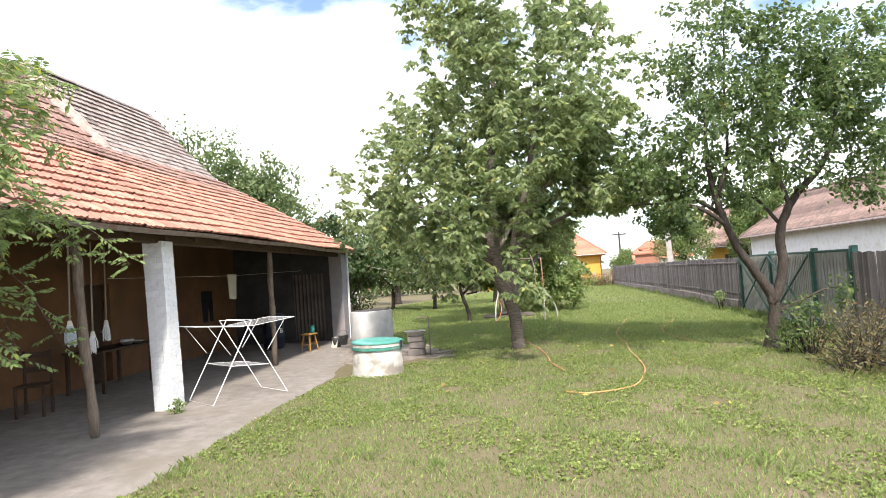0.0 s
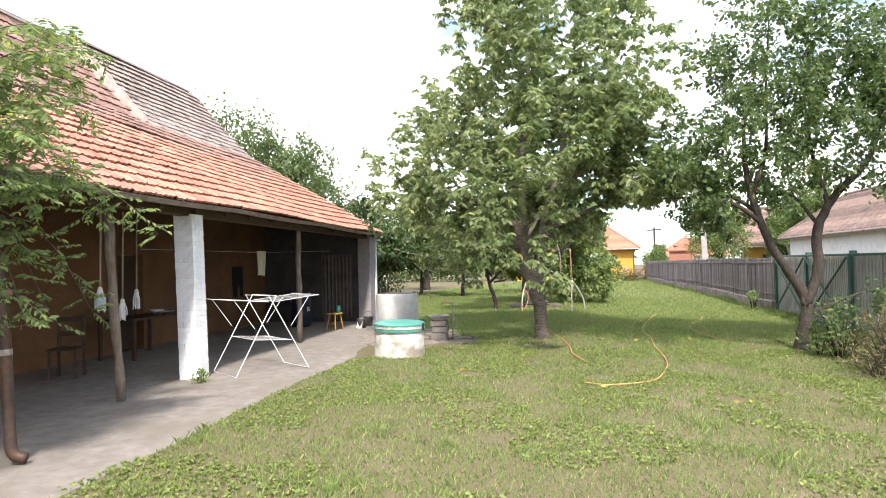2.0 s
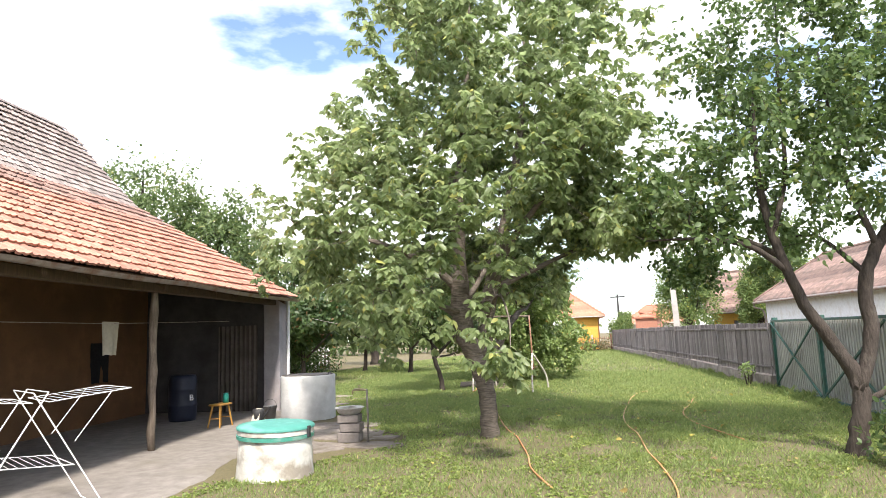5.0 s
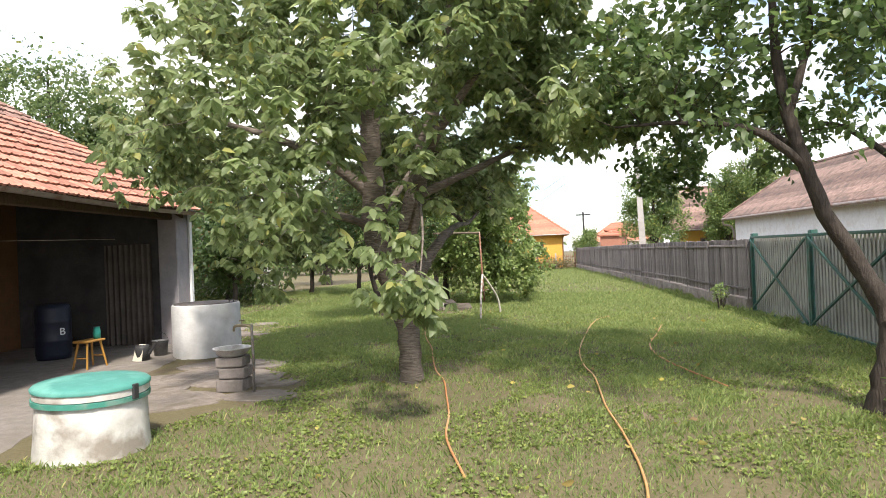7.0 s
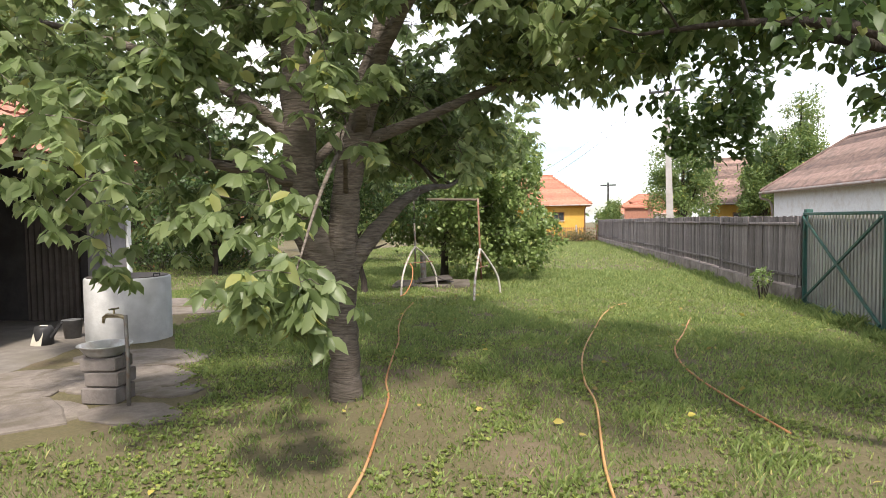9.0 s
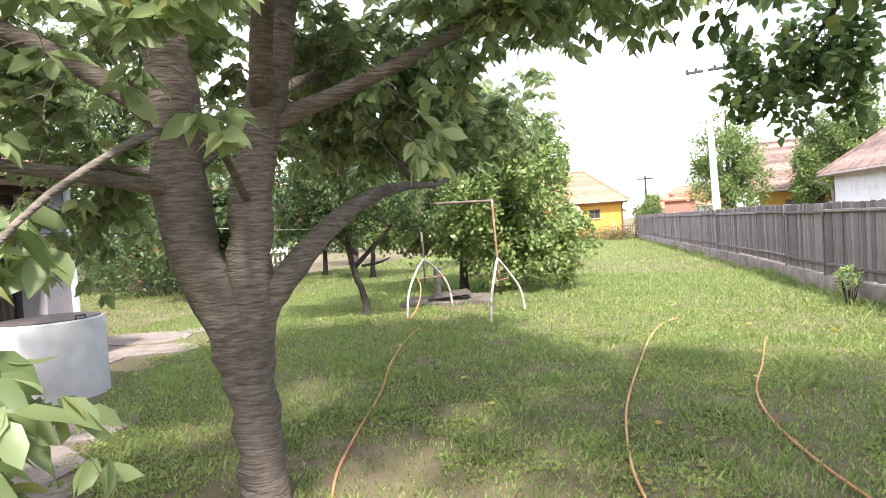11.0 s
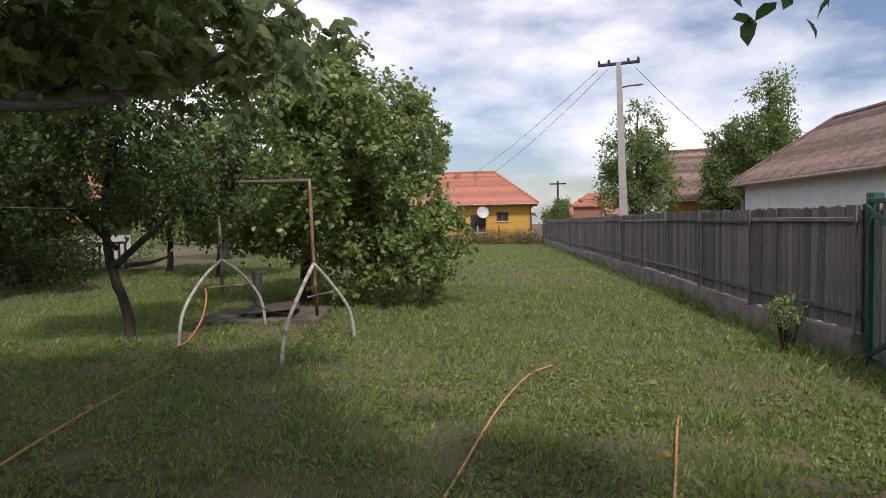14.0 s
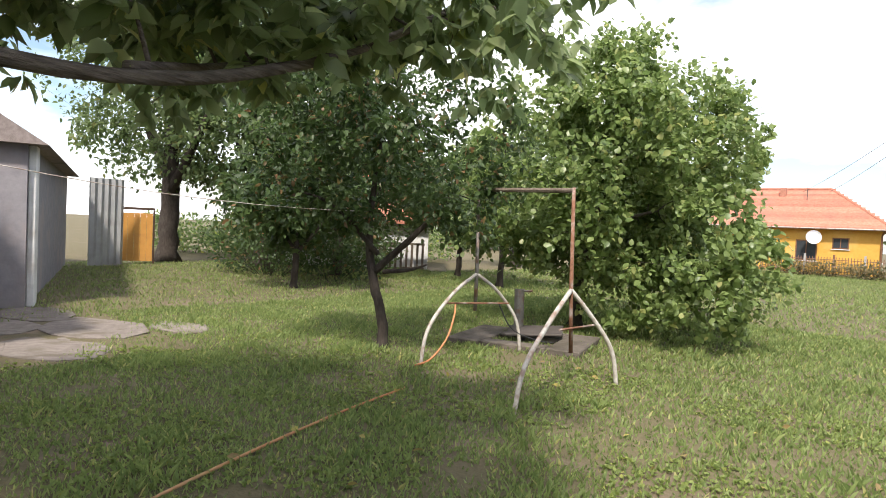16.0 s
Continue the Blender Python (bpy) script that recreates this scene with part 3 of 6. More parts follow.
    q = q[(nn > 0.0) & (q[:, 0] > e2 + 0.05) & (np.hypot(q[:, 0] + 2.55, q[:, 1] - 8.3) > 0.46) & (bare_patch(q[:, 0], q[:, 1]) < 0.6)]
    sp = np.repeat(np.c_[q, np.full(len(q), 0.012)], 4, 0)
    ang = rng.random(len(sp)) * 6.283
    ways = np.stack([np.cos(ang), np.sin(ang), 0.35 + 0.5 * rng.random(len(sp))], 1)
    cl = leaves_mesh("clover", sp, ways, 0.027, 1.7, rng, 0.0)
    cl.materials.append(LEAF["clover"])
    tagged(new("clover", cl), "low broad-leaved weeds and clover in the lawn", "weeds", kind="stuff")


make_grass()

# ---- the farmhouse with its open porch ----
HOUSE = pose(-4.28, 5.38, 0, 0, 0, 14.2)   # local y runs along the porch front, local x out to the garden
END = 9.3
NEAR = -8.5
EAVE, BREAK, RIDGE = (0.18, 2.6), (-3.97, 5.05), (-5.78, 7.08)
house = thing("farmhouse", HOUSE, "long farmhouse with tiled roof and open shaded porch", "house")

# porch floor: one concrete sheet with a worn outer edge
fl = MB()
top, edge_n = [], []
ys = np.linspace(NEAR, END + 0.2, 60)
rng0 = random.Random(3)
for s in ys:
    n_out = np.interp(s, [NEAR, -3.5, 0.0, 2.0, 3.6, 5.5, END + 0.2], [1.4, 1.58, 1.54, 1.6, 1.4, 0.95, 0.4]) + rng0.uniform(-0.05, 0.05)
    edge_n.append(n_out)
for i, s in enumerate(ys):
    fl.v += [(-3.3, s, 0.035), (edge_n[i] - 0.12, s, 0.03 + rng0.uniform(-0.004, 0.004)), (edge_n[i], s, 0.004), (edge_n[i] + 0.03, s, -0.06)]
for i in range(len(ys) - 1):
    for k in range(3):
        a = i * 4 + k
        fl.f.append((a, a + 1, a + 5, a + 4))
floor = part("floor", fl, M["concrete"], None, m=HOUSE)
tagged(floor, "worn grey concrete porch floor with dusty cracked edge", "floor", kind="structure")

# walls of the porch
w = MB().box(-3.55, NEAR, 0, -3.3, 2.45, 4.5)
w.box(-3.55, 3.25, 0, -3.3, END, 4.5)
w.box(-3.55, 2.45, 1.98, -3.3, 3.25, 4.5)
part("back_wall", w, M["brownwall"], house, "brown ochre plastered wall")
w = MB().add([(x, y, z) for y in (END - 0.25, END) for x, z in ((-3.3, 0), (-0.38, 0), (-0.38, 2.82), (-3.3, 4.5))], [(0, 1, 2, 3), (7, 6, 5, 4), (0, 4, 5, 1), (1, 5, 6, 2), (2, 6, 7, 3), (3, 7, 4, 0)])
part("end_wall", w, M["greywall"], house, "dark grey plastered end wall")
# door in the back wall, standing in its opening
d = part("door", MB().box(-3.5, 2.47, 0.04, -3.44, 3.23, 1.97, 0.01), M["darkwood"], house, "dark brown wooden door")
for y0, z0, z1 in ((2.57, 0.2, 0.9), (2.57, 1.05, 1.8)):
    part("door_panel", MB().box(-3.44, y0, z0, -3.425, y0 + 0.56, z1, 0.006), M["darkwood"], d)
part("door_handle", MB().tube([(-3.44, 3.12, 1.02), (-3.39, 3.12, 1.02), (-3.39, 3.02, 1.02)], 0.009, 6), M["pipe"], d)

# outer gable wall, lilac plaster, rear half of the house
g = MB()
prof = [(-0.38, 0), (-9.7, 0), (-9.7, 2.3), (RIDGE[0], RIDGE[1] - 0.12), (BREAK[0], BREAK[1] - 0.12), (-0.38, 2.8)]
g.add([(x, END + 0.004, z) for x, z in prof] + [(x, END + 0.2, z) for x, z in prof], [tuple(range(5, -1, -1)), tuple(range(6, 12))] + [(i, (i + 1) % 6, (i + 1) % 6 + 6, i + 6) for i in range(6)])
part("gable_wall", g, M["lilacwall"], house, "pale lilac plastered gable wall")
part("rear_wall", MB().box(-9.7, NEAR, 0, -9.45, END, 2.3), M["lilacwall"], house)
part("near_wall", MB().box(-9.45, NEAR - 0.25, 0, -0.4, NEAR, 2.3), M["lilacwall"], house)

# end pier and white brick column
part("end_pier", MB().box(-0.378, END - 0.36, 0, 0.0, END + 0.24, 2.64, 0.015), M["lilacwall"], house, "grey-white plastered corner pier")
part("cap_strip", MB().box(0.003, END + 0.1, 0.0, 0.05, END + 0.2, 2.6, 0.008), M["whitewash"], house, "peeling white timber strip")
col = part("column", MB().box(-0.37, 0.02, 0, -0.01, 0.38, 2.45), M["whitewash"], house, "whitewashed brick column with chipped edges", m=Matrix.Translation((0.03, -0.3, 0)) @ pose(0, 0, 0, 0, -1.6, 0) @ Matrix.Diagonal((0.76, 0.76, 1, 1)))
brick_me = {}
rb = random.Random(8)
for k in range(31):
    z = 0.01 + k * 0.079
    odd = k % 2
    for (x0, y0, x1, y1) in (((-0.385, 0.0, -0.135, 0.12), (-0.127, 0.0, 0.005, 0.25), (-0.385, 0.128, -0.26, 0.4), (-0.252, 0.258, 0.005, 0.4)) if odd else ((-0.385, 0.0, -0.26, 0.25), (-0.252, 0.0, 0.005, 0.12), (-0.385, 0.258, -0.135, 0.4), (-0.127, 0.128, 0.005, 0.4))):
        j = rb.uniform(-0.003, 0.003)
        key = (round(x1 - x0, 3), round(y1 - y0, 3))
        if key not in brick_me:
            brick_me[key] = MB().box(0, 0, 0, x1 - x0, y1 - y0, 0.0785, 0.004).mesh("brick")
            brick_me[key].materials.append(M["whitewash"])
        b = part("brick", brick_me[key], None, col, m=pose(x0 + j, y0 + rb.uniform(-0.003, 0.003), z, 0, 0, rb.uniform(-0.5, 0.5)))

# weathered round posts
for s, n0, lean, h in ((-1.73, -0.16, 0.05, 2.44), (4.05, -0.18, 0.0, 2.44), (-5.2, -0.2, 0.02, 2.44)):
    pr = random.Random(int(s * 10))
    pts = [(n0 - lean * 3.2 * z / h + pr.uniform(-0.012, 0.012), s + pr.uniform(-0.012, 0.012), z) for z in np.linspace(0.0, h, 9)]
    part("post", MB().tube(pts, [0.058 + 0.009 * math.sin(i * 2.1) - 0.008 * (i == 0) for i in range(9)], 9, wobble=0.08, rng=pr), M["oldwood"], house, "rough weathered timber post", smooth=True)

# beam on the posts, soffit boards, gutter and downpipe
part("beam", MB().box(-0.24, NEAR, 2.43, -0.08, END, 2.57, 0.01), M["soffit"], house)
sl = (BREAK[1] - EAVE[1]) / (EAVE[0] - BREAK[0])
part("soffit", MB().add([(EAVE[0], NEAR, EAVE[1] - 0.02), (EAVE[0], END + 0.22, EAVE[1] - 0.02), (BREAK[0], END + 0.22, BREAK[1] - 0.02), (BREAK[0], NEAR, BREAK[1] - 0.02)] + [(EAVE[0], NEAR, EAVE[1] - 0.06), (EAVE[0], END + 0.22, EAVE[1] - 0.06), (BREAK[0], END + 0.22, BREAK[1] - 0.06), (BREAK[0], NEAR, BREAK[1] - 0.06)], [(0, 1, 2, 3), (7, 6, 5, 4), (0, 4, 5, 1), (1, 5, 6, 2), (3, 2, 6, 7), (0, 3, 7, 4)]), M["soffit"], house)
for k in range(21):
    s = NEAR + 0.4 + k * 0.85
    part("rafter", MB().add([(EAVE[0] - 0.05, s, EAVE[1] - 0.063), (EAVE[0] - 0.05, s + 0.08, EAVE[1] - 0.063), (BREAK[0], s + 0.08, BREAK[1] - 0.1), (BREAK[0], s, BREAK[1] - 0.1), (EAVE[0] - 0.05, s, EAVE[1] - 0.15), (EAVE[0] - 0.05, s + 0.08, EAVE[1] - 0.15), (BREAK[0], s + 0.08, BREAK[1] - 0.2), (BREAK[0], s, BREAK[1] - 0.2)], [(0, 1, 2, 3), (7, 6, 5, 4), (0, 4, 5, 1), (1, 5, 6, 2), (3, 2, 6, 7), (0, 3, 7, 4)]), M["soffit"], house)


def gutter(s0, s1, sag):
    mb = MB()
    N = 14
    for i in range(N + 1):
        s = s0 + (s1 - s0) * i / N
        dz = -sag * math.sin(math.pi * i / N)
        for r in (0.062, 0.056):
            for k in range(8):
                a = math.pi + math.pi * k / 7
                mb.v.append((EAVE[0] + 0.055 + r * math.cos(a), s, EAVE[1] - 0.015 + dz + r * math.sin(a)))
    for i in range(N):
        for k in range(7):
            a = i * 16 + k
            mb.f += [(a, a + 16, a + 17, a + 1), (a + 8, a + 9, a + 25, a + 24)]
        for a in (i * 16, i * 16 + 7):
            mb.f.append((a, a + 8, a + 24, a + 16))
    return mb


for s0, s1, sag in ((NEAR, -4.13, 0.02), (-4.16, 0.6, 0.03), (0.58, 4.4, 0.02), (4.38, END + 0.25, 0.035)):
    part("gutter", gutter(s0, s1, sag), M["zinc"], house, "dented weathered zinc gutter", smooth=True)
dp = part("downpipe", MB().tube(smooth_path([(EAVE[0] + 0.055, -4.15, 2.54), (EAVE[0] + 0.05, -4.15, 2.2), (EAVE[0] + 0.3, -4.16, 1.7), (EAVE[0] + 0.37, -4.16, 1.3), (EAVE[0] + 0.42, -4.16, 0.45), (EAVE[0] + 0.45, -4.16, 0.14), (EAVE[0] + 0.55, -4.12, 0.08)], 4), 0.048, 10), M["rustpipe"], house, "dark brown rusty downpipe", smooth=True)
for z in (0.95, 1.45):
    part("pipe_collar", MB().tube([(EAVE[0] + 0.39, -4.16, z), (EAVE[0] + 0.387, -4.16, z + 0.05)], 0.055, 10), M["zinc"], dp)

# mortared step between the two upper roofs
STEP = 4.3
def on_upper(n):
    return BREAK[1] + (BREAK[0] - n) * (RIDGE[1] - BREAK[1]) / (BREAK[0] - RIDGE[0])


mm = MB()
pr = random.Random(4)
N = 16
for i in range(N + 1):
    n0 = BREAK[0] + 0.1 + (RIDGE[0] - BREAK[0] - 0.1) * i / N
    z = on_upper(n0)
    b = 0.12 + 0.03 * math.sin(i * 1.7) + pr.uniform(-0.02, 0.02)
    mm.v += [(n0, STEP - 0.34 + pr.uniform(-0.03, 0.03), z - 0.02), (n0, STEP - 0.1 + pr.uniform(-0.02, 0.02), z + b), (n0, STEP + 0.06, z + b + 0.05), (n0, STEP + 0.1, z - 0.02)]
for i in range(N):
    for k in range(3):
        a = i * 4 + k
        mm.f.append((a, a + 1, a + 5, a + 4))
mm.f += [(0, 1, 2, 3), (N * 4 + 3, N * 4 + 2, N * 4 + 1, N * 4)]
part("verge_mortar", mm, M["mortar"], house, "crumbling white mortar verge")

# rear slope, closed and plain
part("rear_roof", MB().add([(RIDGE[0], NEAR - 0.3, RIDGE[1]), (RIDGE[0], END + 0.25, RIDGE[1]), (-9.95, END + 0.25, 2.2), (-9.95, NEAR - 0.3, 2.2), (RIDGE[0], NEAR - 0.3, RIDGE[1] - 0.08), (RIDGE[0], END + 0.25, RIDGE[1] - 0.08), (-9.95, END + 0.25, 2.12), (-9.95, NEAR - 0.3, 2.12)], [(0, 1, 2, 3), (7, 6, 5, 4), (0, 4, 5, 1), (1, 5, 6, 2), (3, 2, 6, 7), (0, 3, 7, 4)]), M["tile_grey"], house)
part("upper_deck", MB().add([(BREAK[0], NEAR, BREAK[1] - 0.03), (BREAK[0], END + 0.22, BREAK[1] - 0.03), (RIDGE[0], END + 0.22, RIDGE[1] - 0.03), (RIDGE[0], NEAR, RIDGE[1] - 0.03)], [(0, 1, 2, 3)]), M["soffit"], house)


def tile_mesh(length, wide):
    """Interlocking clay tile: two troughs and a roll; local y up the slope, z out of it."""
    xs = [0, 0.16, 0.34, 0.5, 0.62, 0.78, 0.92, 1.0]
    zs = [0.018, 0.004, 0.004, 0.016, 0.004, 0.004, 0.022, 0.026]
    mb = MB()
    for y, dz in ((0.0, 0.044), (length, 0.002)):
        for x, z in zip(xs, zs):
            mb.v.append((x * wide, y, z + dz))
    for x, z in zip(xs, zs):
        mb.v.append((x * wide, 0.006, z + 0.014))
    for k in range(7):
        mb.f.append((k, k + 1, k + 9, k + 8))
        mb.f.append((k + 16, k + 17, k + 1, k))
    return mb


def slope_matrix(n0, z0, n1, z1, s):
    """Frame on a slope that rises from (n0, z0) to (n1, z1): local x along the house (towards its near end), y up, z out."""
    up = Vector((n1 - n0, 0, z1 - z0)).normalized()
    along = Vector((0, 1, 0))
    out = along.cross(up)
    if out.z < 0:
        out = -out
    xax = up.cross(out)
    return Matrix(((xax.x, up.x, out.x, n0), (xax.y, up.y, out.y, s), (xax.z, up.z, out.z, z0), (0, 0, 0, 1)))


def lay_tiles(n0, z0, n1, z1, s0, s1, wide, row, parent, m_piece, m_rest, seed, near=None, lift=0.0, sag=0.0):
    length = math.hypot(n1 - n0, z1 - z0)
    rows = int(length / row)
    row = length / rows
    me = tile_mesh(row * 1.18, wide * 1.03)
    shared = me.mesh("tile")
    shared.materials.append(m_piece)
    rest = MB()
    rr = random.Random(seed)
    base = slope_matrix(n0, z0, n1, z1, 0)
    flip = base.col[0].y
    for i in range(rows):
        s = s0
        while s + wide <= s1 + 0.02:
            dz = lift - sag * math.sin(math.pi * (i + 0.5) / rows) * 0.5 + 0.02 * math.sin(s * 0.8 + i * 0.15)
            start = s if flip > 0 else s + wide
            m = slope_matrix(n0, z0, n1, z1, start) @ Matrix.Translation((rr.uniform(-0.006, 0.006), i * row + rr.uniform(-0.012, 0.012) - 0.03, dz + rr.uniform(0, 0.006))) @ pose(0, 0, 0, rr.uniform(-0.8, 0.8), rr.uniform(-1.2, 1.2), rr.uniform(-1.3, 1.3))
            if near and near(i, s):
                part("tile", shared, None, parent, m=m)
            else:
                rest.add([m @ Vector(v) for v in me.v], me.f)
            s += wide
    if rest.v:
        part("tiles", rest, m_rest, parent)["kind"] = "stuff"
    return rows


roof = part("roof", MB().box(EAVE[0] - 0.03, NEAR, EAVE[1] - 0.019, EAVE[0] - 0.01, END + 0.2, EAVE[1] + 0.005), M["soffit"], house, "orange clay tile roof over the porch")
MID = (EAVE[0] + (BREAK[0] - EAVE[0]) * 0.76, EAVE[1] + (BREAK[1] - EAVE[1]) * 0.76)
lay_tiles(MID[0], MID[1], BREAK[0], BREAK[1], NEAR, END + 0.28, 0.225, 0.32, roof, M["tile_mid"], M["tile_mid"], 24)
lay_tiles(EAVE[0], EAVE[1], MID[0], MID[1], NEAR, END + 0.28, 0.225, 0.33, roof, M["tile"], M["tile_rest"], 21, near=lambda i, s: i < 6 and -1.6 < s < END + 0.3)
upper = part("upper_roof", MB().box(RIDGE[0] - 0.05, STEP, RIDGE[1] - 0.05, RIDGE[0] + 0.05, END + 0.25, RIDGE[1] + 0.01), M["tile_grey"], house, "weathered grey tiled main roof")
lay_tiles(BREAK[0], BREAK[1], RIDGE[0], RIDGE[1] + 0.06, STEP, END + 0.28, 0.2, 0.21, upper, M["tile_grey"], M["tile_grey"], 22, lift=0.0, sag=0.1)
lay_tiles(BREAK[0], BREAK[1], RIDGE[0] + 0.1, RIDGE[1] - 0.2, NEAR, STEP - 0.05, 0.225, 0.3, upper, M["tile_mid"], M["tile_mid"], 23)
ridge_tile = MB().add([(0.11 * math.cos(a), y, 0.09 * math.sin(a)) for y in (0, 0.36) for a in np.linspace(0, math.pi, 7)], [(k, k + 1, k + 8, k + 7) for k in range(6)]).mesh("ridge_tile")
ridge_tile.materials.append(M["tile_grey"])
for k in range(int((END + 0.2 - NEAR) / 0.34)):
    part("ridge_tile", ridge_tile, None, upper, m=pose(RIDGE[0], NEAR + k * 0.34, RIDGE[1] + 0.05 - (0.18 if NEAR + k * 0.34 < STEP else 0), rb.uniform(-2, 2)))


# ---- trees ----
tree("cherry_tree", (-0.7, 11.32, 0), [
    [(0, 0, 0, 0.15), (-0.01, -0.01, 0.35, 0.135), (-0.05, -0.03, 0.8, 0.14), (-0.16, -0.06, 1.2, 0.15), (-0.33, -0.1, 1.65, 0.155), (-0.38, -0.12, 2.4, 0.15), (-0.38, -0.1, 3.4, 0.115), (-0.2, 0, 5.2, 0.06), (0, 0, 7.4, 0.015)],
    [(-0.03, 0.0, 0.6, 0.1), (-0.02, 0.02, 1.1, 0.125), (-0.03, 0.05, 1.55, 0.13), (0.04, 0.08, 2.1, 0.125), (0.2, 0.1, 2.7, 0.12), (0.42, 0.1, 3.5, 0.085), (0.8, 0, 5.2, 0.04), (0.9, 0, 6.8, 0.012)],
    [(0.0, 0.04, 1.1, 0.075), (0.1, 0.16, 1.35, 0.085), (0.18, 0.5, 1.62, 0.073), (0.22, 0.9, 1.82, 0.057), (0.2, 1.5, 1.96, 0.043), (0.12, 2.2, 2.02, 0.033), (0.0, 3.0, 2.08, 0.028), (0.0, 3.8, 2.34, 0.023), (0.15, 4.5, 2.75, 0.016), (0.3, 5.2, 3.3, 0.008)],
    [(-0.37, -0.1, 2.3, 0.07), (-0.8, -0.5, 2.75, 0.055), (-1.5, -0.9, 3.1, 0.035), (-2.8, -1.2, 3.5, 0.015)],
    [(0.12, 0.08, 2.4, 0.075), (0.5, -0.3, 2.9, 0.06), (1.1, -0.6, 3.5, 0.04), (2.0, -0.8, 4.4, 0.015)],
    [(-0.36, -0.14, 1.95, 0.045), (-0.5, -0.9, 2.05, 0.035), (-0.7, -2.0, 2.15, 0.015)],
    [(-0.33, -0.08, 1.75, 0.05), (-0.9, 0.3, 2.1, 0.04), (-1.9, 0.5, 2.3, 0.015)],
    [(-0.37, -0.1, 3.0, 0.06), (-0.6, 0.7, 3.9, 0.04), (-1.2, 1.3, 4.9, 0.015)],
    [(-0.3, -0.05, 2.1, 0.05), (-0.2, 0.9, 2.75, 0.04), (-0.5, 2.2, 3.1, 0.03), (-0.7, 3.6, 3.3, 0.012)],
    [(0.1, 0.1, 2.3, 0.06), (0.7, 0.5, 2.6, 0.045), (1.5, 0.8, 2.95, 0.03), (2.6, 1.1, 3.2, 0.012)],
    [(0.02, 0.03, 1.85, 0.026), (0.45, -0.8, 2.15, 0.018), (0.85, -1.8, 1.8, 0.011), (0.98, -2.3, 1.35, 0.005)],
    [(0.0, 2.9, 2.1, 0.024), (-0.5, 3.5, 2.3, 0.018), (-1.0, 4.3, 2.6, 0.008)],
    [(0.15, 2.0, 2.05, 0.024), (-0.4, 2.7, 2.4, 0.02), (-1.2, 3.2, 2.7, 0.008)],
], [
    (-0.4, 0.25, 3.8, 3.8, 3.0, 1.9), (0.35, 0.1, 5.4, 3.0, 2.7, 2.5), (0.2, 0.0, 7.3, 2.3, 2.3, 1.5), (1.0, 0.3, 2.6, 1.5, 1.4, 0.8), (-2.2, -0.4, 2.75, 1.8, 1.6, 0.9), (-2.0, 0.6, 1.9, 1.3, 1.1, 0.7),
    *[(0.95, -2.3, 1.25, 0.55, 0.35, 0.3)] * 6, *[(0.5, -2.0, 1.75, 0.6, 0.4, 0.3)] * 2, (-0.9, -1.7, 1.5, 0.6, 0.4, 0.35),
    (-0.5, -1.9, 2.2, 0.95, 0.6, 0.8), (-0.2, -2.0, 2.2, 0.8, 0.5, 0.7), (-0.6, -2.6, 2.35, 0.9, 0.7, 0.75), (-1.3, -2.2, 2.8, 1.2, 1.0, 0.8),
    # last lobe of this row: added overhead, out of view, to shade the lawn
    (-0.9, 2.7, 3.2, 1.4, 1.8, 0.8), (-0.3, 4.0, 3.1, 1.3, 1.7, 0.7), *[(-0.6, 3.2, 3.0, 1.3, 1.7, 0.55)] * 2, *[(-0.8, 3.3, 2.55, 1.2, 1.3, 0.4)] * 3, *[(-0.2, 4.6, 2.75, 1.0, 1.2, 0.5)] * 2, (-1.2, 2.6, 2.5, 0.8, 1.0, 0.5), (-0.6, 1.9, 3.2, 1.3, 1.5, 0.7), (0.9, -0.2, 3.4, 2.5, 2.1, 1.3), (1.9, 0.4, 3.9, 1.7, 1.6, 1.2), (1.9, 1.3, 3.0, 1.1, 0.8, 0.3), (1.8, 2.2, 3.7, 1.4, 1.3, 0.7),
], "cherry", "bark", "large leafy cherry tree with ringed grey bark", twigs=2600, per=42, size=0.125, width=1.05, droop=0.7, seed=3, clear=1.3, low=0.6, flare=1.25, bare=(1.3, 1.5, 3.5), whorl=7, sides=14)

